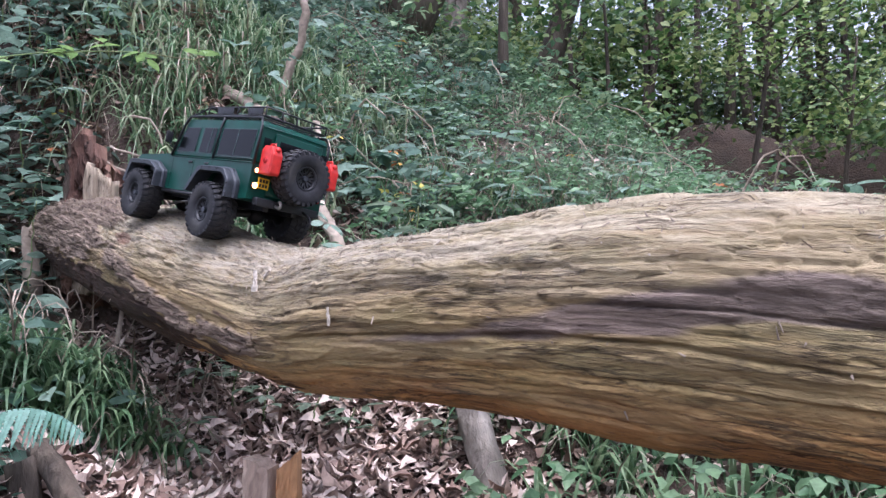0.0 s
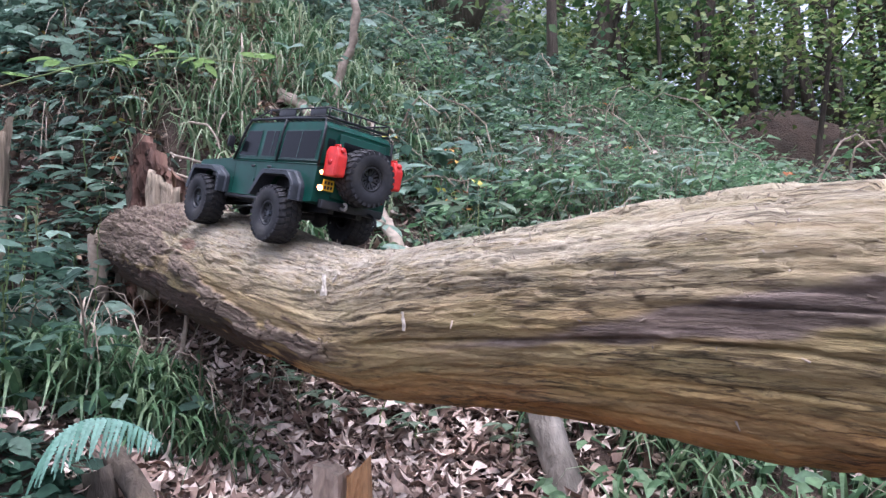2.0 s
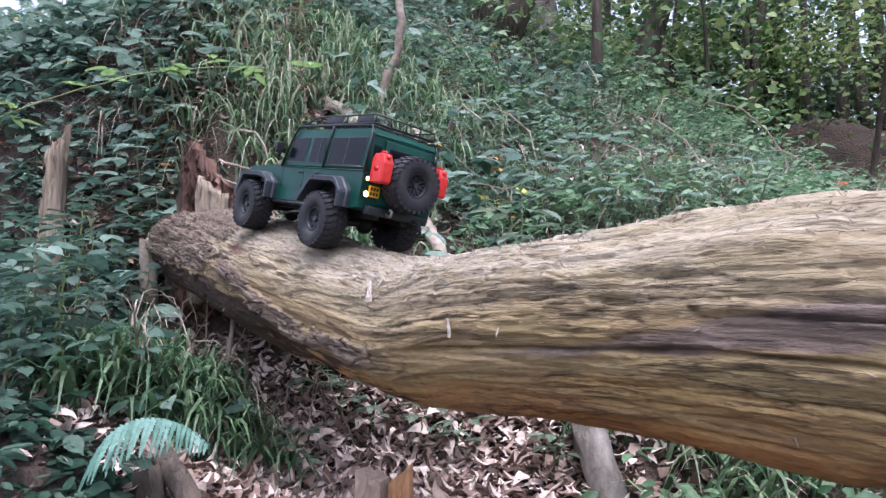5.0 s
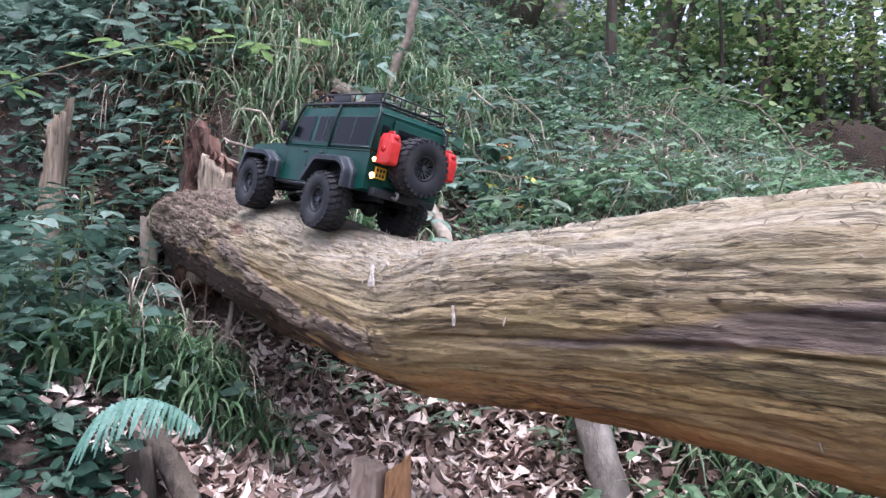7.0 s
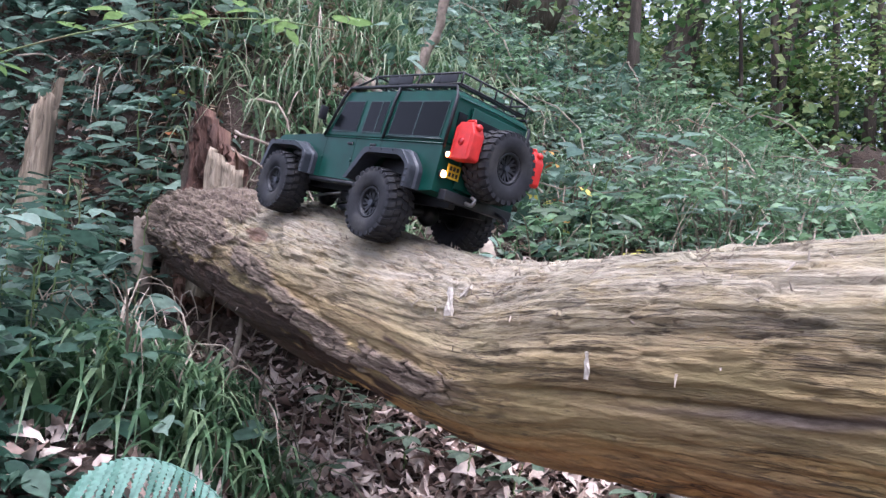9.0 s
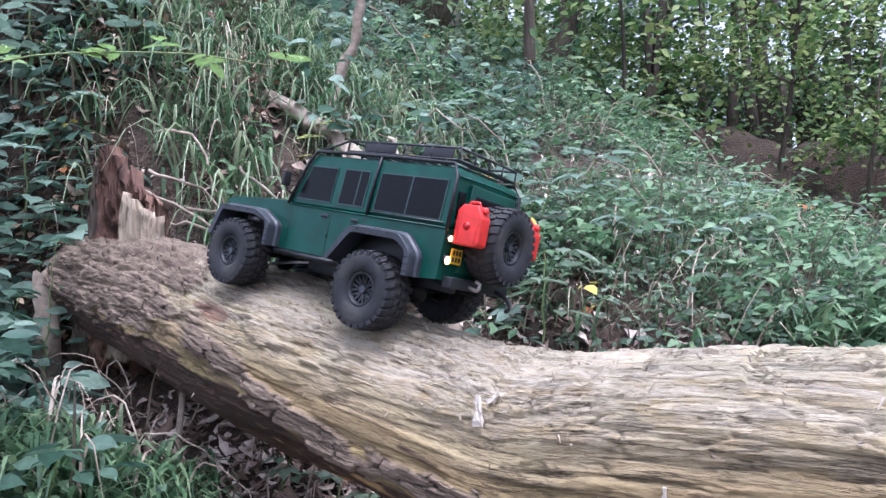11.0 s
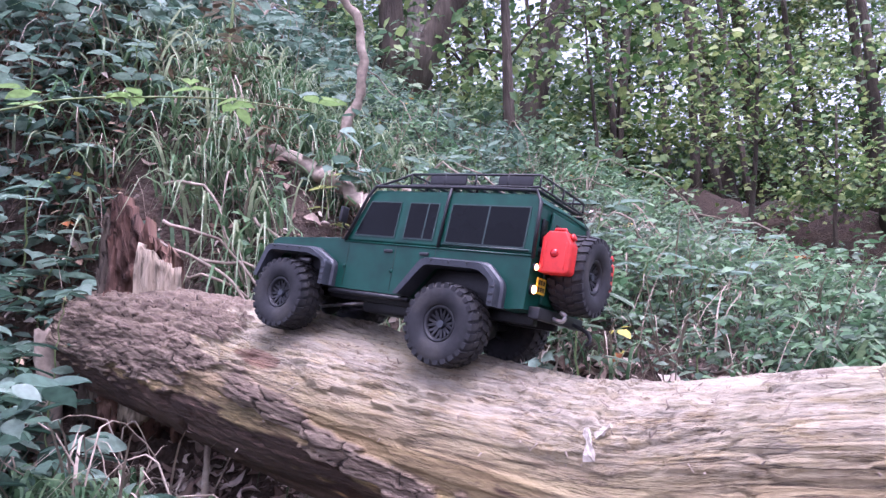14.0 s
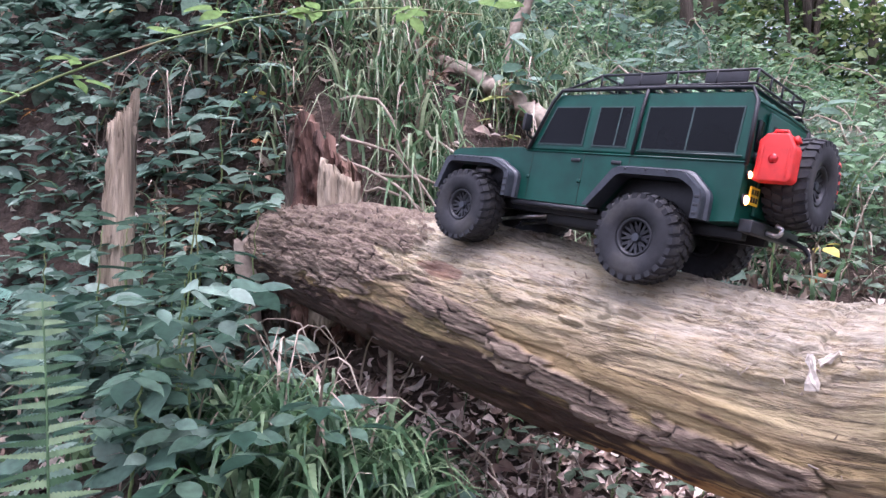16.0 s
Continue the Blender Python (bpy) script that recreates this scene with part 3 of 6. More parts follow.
BARE = near_spot([(-0.75, 1.95, 0.2, 0.1), (-2.9, 3.3, 0.3, 0.2), (-0.2, 2.5, 0.25, 0.2), (0.4, 2.3, 0.3, 0.15), (-1.45, 1.4, 0.3, 0.16)])


def dense(x, y):
    return (1 - 0.85 * BARE(x, y)) * (0.35 + 0.65 * smooth01(0.5 + 0.35 * wave(x, y, 1.7, 0.9))) * (1 - 0.72 * SEDGE(x, y))


# brambles and herbs over the whole slope
x, y = scatter(3400, -6.2, -0.6, 1.15, 6.0, 101, lambda a, b: dense(a, b) * np.where((a > -1.5) & (b > 2.6), 0.5, 1.0))
tagged(tri_mesh("bramble_undergrowth", *leaves(*sprays(x, y, 201, (0.04, 0.36), 6, (0.03, 0.085), 0.06), ROUND, ROUND_T), M_BRAMBLE), "blue-green bramble and nettle leaves crowding the slope", "undergrowth", kind="stuff")
rs = np.random.RandomState(107)
x, y = np.concatenate([rs.uniform(-3.0, -1.8, 300), rs.uniform(-2.3, -1.72, 90)]), np.concatenate([rs.uniform(1.95, 3.1, 300), rs.uniform(1.45, 2.0, 90)])
ok = ~keep_clear(x, y)
tagged(tri_mesh("bank_brambles", *leaves(*sprays(x[ok], y[ok], 208, (0.05, 0.34), 6, (0.03, 0.08), 0.07), ROUND, ROUND_T), M_BRAMBLE), "blue-green bramble leaves hanging over the steep bank", "undergrowth", kind="stuff")
x, y = scatter(6400, -2.4, 4.2, 1.6, 6.2, 104, lambda a, b: dense(a, b) * np.where((a < -1.6) & (b < 2.3), 0.0, 1.0))
tagged(tri_mesh("slope_undergrowth", *leaves(*sprays(x, y, 204, (0.02, 0.26), 7, (0.018, 0.044), 0.06), OVATE, OVATE_T), M_SLOPE), "grey-green leaves covering the open slope", "undergrowth", kind="stuff")
x, y = scatter(2600, -1.2, 3.8, 1.8, 5.8, 105, lambda a, b: smooth01(0.45 + 0.6 * wave(a, b, 2.2, 4.2)))
tagged(tri_mesh("nettle_undergrowth", *leaves(*sprays(x, y, 205, (0.06, 0.34), 7, (0.024, 0.05), 0.045), OVATE, OVATE_T), M_YOUNG), "lighter green nettles on the open slope", "undergrowth", kind="stuff")
x, y = scatter(1700, -4.4, 3.4, 0.8, 6.4, 102, lambda a, b: smooth01(0.45 + 0.5 * wave(a, b, 1.1, 2.2) + 0.25 * a))
tagged(tri_mesh("herb_undergrowth", *leaves(*sprays(x, y, 202, (0.05, 0.3), 7, (0.025, 0.055), 0.05), OVATE, OVATE_T), M_YOUNG), "fresh green woodland herbs among the brambles", "undergrowth", kind="stuff")
# low leaves on the bank by the fern and sparse ivy on the bare bank
rs = np.random.RandomState(125)
x, y = rs.uniform(-1.55, -0.98, 110), rs.uniform(0.62, 1.0, 110)
tagged(tri_mesh("ground_ivy", *leaves(*sprays(x, y, 206, (0.01, 0.05), 4, (0.02, 0.05), 0.04), ROUND, ROUND_T), M_ELDER_SHADED), "low dark green ivy leaves creeping under the fern", "undergrowth", kind="stuff")
x, y = rs.uniform(0.9, 5.0, 130), rs.uniform(4.8, 7.4, 130)
tagged(tri_mesh("bank_ivy", *leaves(*sprays(x, y, 207, (0.02, 0.25), 6, (0.03, 0.07), 0.08), OVATE, OVATE_T), M_SLOPE), "sparse ivy leaves on the bare earth bank", "undergrowth", kind="stuff")
# bank of the gully and crest: taller scrub
x, y = scatter(1500, -7.0, 5.0, 4.3, 6.6, 103, lambda a, b: np.where(a > 0.3, 0.02, 0.6))
tagged(tri_mesh("scrub", *leaves(*sprays(x, y, 203, (0.1, 0.6), 9, (0.045, 0.095), 0.1), OVATE, OVATE_T), M_HAZEL), "tall leafy scrub along the top of the slope", "undergrowth", kind="stuff")


def blades(x, y, seed, length, width, droop, per):
    """Grass tufts of arching blades, five joints each."""
    rs = np.random.RandomState(seed)
    n = len(x) * per
    bx, by = np.repeat(x, per) + rs.normal(0, 0.025, n), np.repeat(y, per) + rs.normal(0, 0.025, n)
    ang = rs.uniform(0, 2 * np.pi, n)
    out = np.stack([np.cos(ang) * 0.8 + 0.1, np.sin(ang) * 0.8 - 0.35], -1) * rs.uniform(0.3, 1.0, n)[:, None]
    ln = rs.uniform(length[0], length[1], n)
    wd = rs.uniform(width[0], width[1], n)
    side = np.stack([-np.sin(ang), np.cos(ang), 0 * ang], -1)
    v = []
    z0 = land(bx, by)
    dr = rs.uniform(droop[0], droop[1], n)
    for i, s in enumerate(np.linspace(0, 1, 6)):
        p = np.stack([bx + out[:, 0] * ln * s**1.3 * 0.75, by + out[:, 1] * ln * s**1.3 * 0.75, z0 + ln * (s - dr * s * s * s) * 0.85 - 0.01], -1)
        w = wd * (1 - s**2.5) * 0.5 + 0.0003
        v += [p + side * w[:, None], p - side * w[:, None]]
    v = np.stack(v, 1)
    t = []
    for i in range(5):
        a = 2 * i
        t += [(a, a + 1, a + 3), (a, a + 3, a + 2)]
    t = np.array(t)[None] + (np.arange(n) * 12)[:, None, None]
    return v.reshape(-1, 3), t.reshape(-1, 3)


x, y = scatter(5000, -3.2, 0.2, 1.4, 3.8, 111, SEDGE)
tagged(tri_mesh("sedge_grass", *blades(x, y, 211, (0.18, 0.4), (0.006, 0.011), (0.7, 1.35), 8), M_SEDGE), "long arching green sedge blades on the slope", "grass", kind="stuff")
x, y = scatter(2400, -1.7, 1.8, 0.7, 2.3, 112, near_spot([(-1.22, 1.28, 0.2, 0.16), (0.1, 1.75, 0.3, 0.2), (0.8, 1.6, 0.6, 0.4), (-1.5, 1.5, 0.25, 0.2), (-1.25, 1.42, 0.2, 0.12)]))
rs = np.random.RandomState(114)
x, y = np.concatenate([x, rs.normal(-1.21, 0.08, 64), rs.normal(-1.15, 0.05, 16), rs.normal(-1.42, 0.1, 18), rs.uniform(-1.65, -1.2, 14)]), np.concatenate([y, rs.normal(1.37, 0.055, 64), rs.normal(1.42, 0.05, 16), rs.normal(1.3, 0.07, 18), rs.uniform(1.25, 1.6, 14)])
tagged(tri_mesh("tufted_grass", *blades(x, y, 212, (0.14, 0.34), (0.007, 0.015), (0.5, 1.05), 8), M_GRASS), "dark green grass tufts beside the trunk", "grass", kind="stuff")
x, y = scatter(3200, -0.8, 3.4, 2.0, 5.0, 113, lambda a, b: 0.08 + 0.6 * smooth01(0.5 + 0.4 * wave(a, b, 1.5, 1.1)))
tagged(tri_mesh("slope_grass", *blades(x, y, 213, (0.1, 0.26), (0.003, 0.006), (0.3, 0.95), 6), M_GRASS), "fine grass on the open slope", "grass", kind="stuff")

# dead leaves on the ground
rs = np.random.RandomState(31)
n = 9000
lx = np.concatenate([rs.normal(-0.74, 0.36, n), rs.uniform(-3.5, 2.5, n - 1200), rs.normal(-1.9, 0.32, 1200)])
ly = np.concatenate([rs.normal(1.5, 0.28, n), rs.uniform(0.6, 4.5, n - 1200), rs.normal(1.8, 0.3, 1200)])
lz = land(lx, ly) + rs.uniform(0.003, 0.022, 2 * n)
turn = rs.uniform(0, 2 * np.pi, 2 * n)
way = np.stack([np.cos(turn), np.sin(turn), rs.normal(0, 0.35, 2 * n)], -1)
nrm = np.stack([rs.normal(0, 0.42, 2 * n), rs.normal(-0.25, 0.42, 2 * n), rs.choice([-1.0, 1.0], 2 * n)], -1)
size = 0.018 + 0.045 * rs.rand(2 * n) ** 1.7
tagged(tri_mesh("leaf_litter", *leaves(np.stack([lx, ly, lz], -1), way, nrm, size, size * rs.uniform(0.45, 0.85, 2 * n), CURLED, OVATE_T), M_LITTER), "dry brown fallen leaves covering the soil", "leaf litter", kind="stuff")

# dead stalks and dry grass among the brambles
x, y = scatter(2200, -4.5, 3.0, 1.0, 4.8, 121, lambda a, b: np.clip(0.15 + 0.6 * smooth01(0.3 + 0.5 * wave(a, b, 2.3, 3.1)) + BARE(a, b), 0, 1))
rs = np.random.RandomState(124)
x, y = np.concatenate([x, rs.uniform(-1.75, -0.95, 14)]), np.concatenate([y, rs.uniform(1.22, 1.75, 14)])
tagged(tri_mesh("dry_stalks", *blades(x, y, 221, (0.15, 0.5), (0.0025, 0.006), (0.2, 0.9), 4), M_STICK), "dry brown stalks and dead grass among the leaves", "dry grass", kind="stuff")
M_DEAD = material("withered_leaf", [(0.1, 0.06, 0.038), (0.2, 0.13, 0.085), (0.32, 0.23, 0.155)], scale=3.0, fine=80.0, bump=0.0, rough=0.8, island=1.2, through_light=0.2)
rs = np.random.RandomState(126)
x, y = np.concatenate([rs.uniform(-2.3, -1.0, 150), rs.uniform(-2.05, -1.62, 90)]), np.concatenate([rs.uniform(1.95, 2.7, 150), rs.uniform(1.75, 2.15, 90)])
ok = ~keep_clear(x, y)
tagged(tri_mesh("withered_leaves", *leaves(*sprays(x[ok], y[ok], 223, (0.03, 0.2), 5, (0.02, 0.045), 0.05), OVATE, OVATE_T), M_DEAD), "withered brown leaves hanging on the steep bank", "leaves", kind="stuff")
x, y = rs.uniform(-2.4, -1.0, 130), rs.uniform(1.95, 2.7, 130)
ok = ~keep_clear(x, y)
tagged(tri_mesh("dead_grass", *blades(x[ok], y[ok], 224, (0.2, 0.45), (0.003, 0.006), (0.8, 1.5), 5), M_STICK), "dead brown stalks drooping down the bank", "dry grass", kind="stuff")
# yellowing and rusty leaves
rs = np.random.RandomState(33)
M_RUST = material("rusty_leaf", [(0.3, 0.1, 0.03), (0.45, 0.25, 0.06), (0.5, 0.45, 0.1)], scale=3.0, fine=80.0, bump=0.0, rough=0.7, island=1.2, through_light=0.3)
x, y = scatter(45, -4.0, 2.5, 1.9, 4.6, 122)
x, y = np.concatenate([x, rs.normal(-0.65, 0.05, 5)]), np.concatenate([y, rs.normal(2.3, 0.05, 5)])
tagged(tri_mesh("rusty_leaves", *leaves(*sprays(x, y, 222, (0.08, 0.3), 2, (0.025, 0.05), 0.04)), M_RUST), "yellow and rusty leaves among the green", "leaves", kind="stuff")

# ---- tubes, sticks and dead wood ----
def tube(points, radii, sides=10, rough=0.0, seed=0, jag=0.0):
    """A bmesh tube through points, with uneven skin; jag: a splintered top end."""
    pts = [Vector(p) for p in points]
    rs = np.random.RandomState(seed)
    bm = bmesh.new()
    rings = []
    ref = Vector((0.31, 0.17, 0.93))
    for i, p in enumerate(pts):
        t = (pts[min(i + 1, len(pts) - 1)] - pts[max(i - 1, 0)]).normalized()
        s = t.cross(ref).normalized()
        u = s.cross(t)
        ring = []
        for k in range(sides):
            a = 2 * math.pi * k / sides
            r = radii[i] * (1 + rough * (0.7 * math.sin(3 * a + seed) * 0.5 + rs.uniform(-0.5, 0.5)))
            q = p + s * (r * math.cos(a)) + u * (r * math.sin(a))
            if jag and i == len(pts) - 1:
                q += t * jag * rs.uniform(-0.4, 1.0) * (1 if k % 2 else 0.3)
            ring.append(bm.verts.new(q))
        rings.append(ring)
    for a, b in zip(rings, rings[1:]):
        for k in range(sides):
            bm.faces.new((a[k], a[(k + 1) % sides], b[(k + 1) % sides], b[k]))
    bm.faces.new(rings[0][::-1])
    end = bm.verts.new(sum((v.co for v in rings[-1]), Vector()) / sides - (pts[-1] - pts[-2]).normalized() * jag * 0.6)
    for k in range(sides):
        bm.faces.new((rings[-1][k], rings[-1][(k + 1) % sides], end))
    bmesh.ops.recalc_face_normals(bm, faces=bm.faces)
    return bm


def curve_points(points, steps, wobble=0.0, seed=0):
    """Points eased along a polyline."""
    rs = np.random.RandomState(seed)
    p = np.array(points, float)
    t = np.linspace(0, len(p) - 1, steps)
    i = np.clip(t.astype(int), 0, len(p) - 2)
    f = (t - i)[:, None]
    q = [p[np.clip(i + k, 0, len(p) - 1)] for k in (-1, 0, 1, 2)]
    c = 0.5 * (2 * q[1] + (q[2] - q[0]) * f + (2 * q[0] - 5 * q[1] + 4 * q[2] - q[3]) * f**2 + (3 * q[1] - q[0] - 3 * q[2] + q[3]) * f**3)
    return c + rs.normal(0, wobble, c.shape) * (np.arange(steps) > 0)[:, None]


def stick(name, points, r0, r1, mat, label, category, seed=0, steps=14, parent=None, jag=0.0, wobble=0.0, rough=0.25, sides=9, group=""):
    c = curve_points(points, steps, wobble, seed)
    ob = part(name, tube(c, np.linspace(r0, r1, steps), sides, rough, seed, jag), mat, parent, smooth=True)
    if parent is None:
        tagged(ob, label, category, group)
    return ob


M_PALE = material("bleached_wood", [(0.17, 0.13, 0.1), (0.3, 0.245, 0.19), (0.42, 0.36, 0.29)], 8.0, (1, 1, 0.4), fine=90.0, bump=0.7, dist=0.006, rough=0.85)
M_SNAG = material("splintered_wood", [(0.11, 0.085, 0.06), (0.27, 0.215, 0.15), (0.42, 0.35, 0.26)], 26.0, (1, 1, 0.1), fine=120.0, bump=1.0, dist=0.01, rough=0.9)
M_CHIP = material("fresh_split_wood", [(0.42, 0.36, 0.28), (0.6, 0.55, 0.47)], 30.0, fine=200.0, bump=0.4, dist=0.002, rough=0.8)
M_GREY = material("grey_bark", [(0.07, 0.06, 0.05), (0.17, 0.15, 0.125), (0.28, 0.255, 0.215)], 14.0, (1, 1, 0.35), fine=60.0, bump=1.0, dist=0.01, rough=0.95)
M_CANE = material("green_cane", [(0.09, 0.15, 0.05), (0.16, 0.22, 0.08), (0.2, 0.14, 0.08)], 6.0, fine=80.0, bump=0.0, rough=0.6)

# the dead branch that lies down the slope, with its upright stem
branch = stick("dead_branch", [(-1.48, 2.42, 1.44), (-1.36, 2.34, 1.385), (-1.225, 2.27, 1.29), (-1.157, 2.25, 1.236), (-1.078, 2.2, 1.162), (-1.003, 2.15, 1.104), (-0.948, 2.1, 1.045), (-0.931, 2.07, 0.956), (-0.899, 2.05, 0.896), (-0.826, 2.0, 0.794), (-0.76, 1.95, 0.66)], 0.024, 0.02, M_STICK, "bleached crooked dead branch lying down the slope", "branch", 3, 60, wobble=0.004, rough=0.4, sides=12)
stick("side_stub", [(-0.946, 2.11, 1.05), (-0.957, 2.18, 1.14), (-0.964, 2.2, 1.18), (-0.975, 2.2, 1.225)], 0.011, 0.008, M_STICK, "", "", 4, 10, branch, jag=0.03, wobble=0.003)
stick("dead_sapling", [(-1.25, 2.46, 1.2), (-1.235, 2.48, 1.339), (-1.232, 2.5, 1.45), (-1.2, 2.5, 1.551), (-1.16, 2.5, 1.633), (-1.146, 2.5, 1.738), (-1.153, 2.5, 1.887), (-1.2, 2.5, 1.99), (-1.28, 2.5, 2.075), (-1.4, 2.52, 2.25)], 0.019, 0.014, M_STICK, "thin crooked dead stem standing over the slope", "stem", 5, 34, wobble=0.004, rough=0.4)
stick("thin_pole", [(-2.1, 2.3, 1.55), (-2.09, 2.3, 1.7), (-2.075, 2.3, 1.9), (-2.05, 2.3, 2.15), (-1.98, 2.33, 2.8)], 0.031, 0.026, M_GREY, "grey weathered pole standing in the scrub", "pole", 6, 14, rough=0.15)

# splintered snag, and the rotten stump behind the trunk's butt with a pale slab
def slab(bm, corners, thick, seed, rough=0.012, n=9):
    """An uneven slab between four corners."""
    rs = np.random.RandomState(seed)
    a, b, c, d = (Vector(v) for v in corners)
    nrm = (b - a).cross(d - a).normalized()
    grid = [[[None] * (n + 1) for _ in range(n + 1)] for _ in range(2)]
    for s in (0, 1):
        for i in range(n + 1):
            for j in range(n + 1):
                u, v = i / n, j / n
                p = (a * (1 - u) + b * u) * (1 - v) + (d * (1 - u) + c * u) * v
                edge = 0.35 if 0 < u < 1 and 0 < v < 1 else 1.0
                grid[s][i][j] = bm.verts.new(p + nrm * (thick * s + rs.uniform(-1, 1) * rough * (1 if s else 0.5)) + (d - a).normalized() * rs.uniform(-1, 1) * rough * 2 * edge)
    for i in range(n):
        for j in range(n):
            bm.faces.new((grid[0][i][j], grid[0][i][j + 1], grid[0][i + 1][j + 1], grid[0][i + 1][j]))
            bm.faces.new((grid[1][i][j], grid[1][i + 1][j], grid[1][i + 1][j + 1], grid[1][i][j + 1]))
    for k in range(n):
        for q in ((grid[0][k][0], grid[0][k + 1][0], grid[1][k + 1][0], grid[1][k][0]), (grid[0][k + 1][n], grid[0][k][n], grid[1][k][n], grid[1][k + 1][n]), (grid[0][0][k + 1], grid[0][0][k], grid[1][0][k], grid[1][0][k + 1]), (grid[0][n][k], grid[0][n][k + 1], grid[1][n][k + 1], grid[1][n][k])):
            bm.faces.new(q)
    bmesh.ops.recalc_face_normals(bm, faces=bm.faces)


snag = new("splintered_snag")
snag.location = (-2.08, 1.74, 0.5)
tagged(snag, "pale splintered snag standing on the slope", "snag")
for name, corners, thick, seed in (("shaft", [(-0.05, -0.02, 0), (0.035, -0.02, 0), (0.042, -0.005, 0.66), (-0.012, -0.005, 0.63)], 0.04, 9), ("splinter", [(0.0, -0.012, 0.58), (0.04, -0.012, 0.58), (0.047, 0.0, 0.725), (0.034, 0.0, 0.7)], 0.02, 91), ("splinter", [(-0.052, -0.03, 0.05), (-0.02, -0.03, 0.05), (-0.008, -0.02, 0.52), (-0.022, -0.02, 0.5)], 0.016, 92), ("splinter", [(0.005, -0.03, 0.1), (0.034, -0.03, 0.1), (0.04, -0.018, 0.4), (0.026, -0.018, 0.42)], 0.014, 93)):
    bm = bmesh.new()
    slab(bm, corners, thick, seed, 0.007 if name == "shaft" else 0.004, 18 if name == "shaft" else 8)
    part(name, bm, M_SNAG, snag, smooth=name == "shaft")

stump = new("rotten_stump")
stump.location = (-1.58, 1.86, 0.72)
tagged(stump, "rotten red-brown stump with a pale split slab behind the log", "stump")
bm = bmesh.new()
slab(bm, [(-0.07, 0.0, -0.12), (0.11, 0.02, -0.12), (0.1, 0.01, 0.26), (-0.065, 0.03, 0.42)], 0.07, 5, 0.02, 26)
part("rotten_core", bm, M_ROT, stump, "crumbling red rotten wood", True)
bm = bmesh.new()
slab(bm, [(0.0, -0.06, -0.1), (0.125, -0.05, -0.1), (0.118, -0.045, 0.235), (0.03, -0.045, 0.3)], 0.04, 6, 0.007, 16)
part("pale_slab", bm, M_SNAG, stump, "pale split wood", True)
bm = bmesh.new()
slab(bm, [(-0.12, -0.02, -0.1), (-0.05, -0.03, -0.1), (-0.055, 0.0, 0.42), (-0.085, 0.02, 0.38)], 0.03, 7, 0.012, 10)
part("bark_shard", bm, M_BARK, stump, "dark bark", True)
stick("old_root_post", [(-1.8, 1.84, 0.42), (-1.79, 1.84, 0.6), (-1.785, 1.84, 0.73), (-1.8, 1.84, 0.84)], 0.036, 0.024, M_STICK, "short pale weathered root standing beside the log's end", "post", 14, 14, jag=0.03, rough=0.45, sides=14)

# cut block in the leaf litter, grey root and dark sticks under the trunk
block = new("wood_block")
block.location = (-0.73, 1.4, 0.13)
tagged(block, "small splintered block of pale and orange wood in leaf litter", "wood block")
bm = bmesh.new()
slab(bm, [(-0.05, -0.02, -0.03), (0.01, -0.025, -0.03), (0.008, -0.02, 0.11), (-0.05, -0.015, 0.125)], 0.05, 17, 0.003, 9)
part("sapwood", bm, material("sapwood", [(0.28, 0.2, 0.15), (0.5, 0.4, 0.32)], 14.0, (1, 1, 0.3), fine=90, bump=0.5, dist=0.004), block, "pale split sapwood")
bm = bmesh.new()
slab(bm, [(0.012, -0.018, -0.03), (0.06, -0.01, -0.03), (0.055, -0.01, 0.135), (0.012, -0.016, 0.1)], 0.045, 18, 0.003, 9)
part("heartwood", bm, material("orange_wood", [(0.3, 0.14, 0.06), (0.5, 0.28, 0.13)], 14.0, (1, 1, 0.3), fine=90, bump=0.5, dist=0.004), block, "orange heartwood")
stick("leaning_root", [(-0.22, 1.48, 0.0), (-0.255, 1.5, 0.12), (-0.29, 1.53, 0.24), (-0.325, 1.56, 0.34), (-0.36, 1.6, 0.46)], 0.044, 0.034, M_GREY, "thick grey-barked root leaning behind the trunk", "root", 19, 16, rough=0.3, sides=16)
stick("dark_post", [(-1.0, 1.0, 0.1), (-1.01, 1.0, 0.22), (-1.025, 1.0, 0.32)], 0.026, 0.026, M_BARK, "short dark rotten stake under the fern", "stake", 20, 8, jag=0.02)
stick("dark_stick", [(-0.86, 0.97, 0.2), (-0.93, 1.0, 0.27), (-1.02, 1.03, 0.34)], 0.022, 0.02, M_BARK, "dark rotten stick leaning under the fern", "stick", 21, 8)
stick("upright_twig", [(-1.31, 1.6, 0.36), (-1.325, 1.64, 0.48), (-1.33, 1.665, 0.56), (-1.33, 1.67, 0.6)], 0.008, 0.006, M_STICK, "dry twig standing under the trunk", "twig", 22, 8)

# dry arching canes in front of the butt and twigs in the litter
rs = np.random.RandomState(44)
for k in range(26):
    px, py = rs.uniform(-1.75, -0.95), rs.uniform(1.28, 1.72)
    z = float(land(px, py))
    a, ln, hh = rs.uniform(0, 6.28), rs.uniform(0.12, 0.34), rs.uniform(0.04, 0.2)
    dx, dy = math.cos(a) * ln, math.sin(a) * ln * 0.5
    stick("dry_cane", [(px, py, z - 0.01), (px + dx * 0.3, py + dy * 0.3, z + hh), (px + dx * 0.7, py + dy * 0.7, z + hh * 0.95), (px + dx, py + dy, z + hh * rs.uniform(0.2, 0.7))], 0.0022, 0.001, M_STICK, "dry pale bramble cane arching over the soil", "cane", k, 10, wobble=0.003, sides=5, group="dry canes")
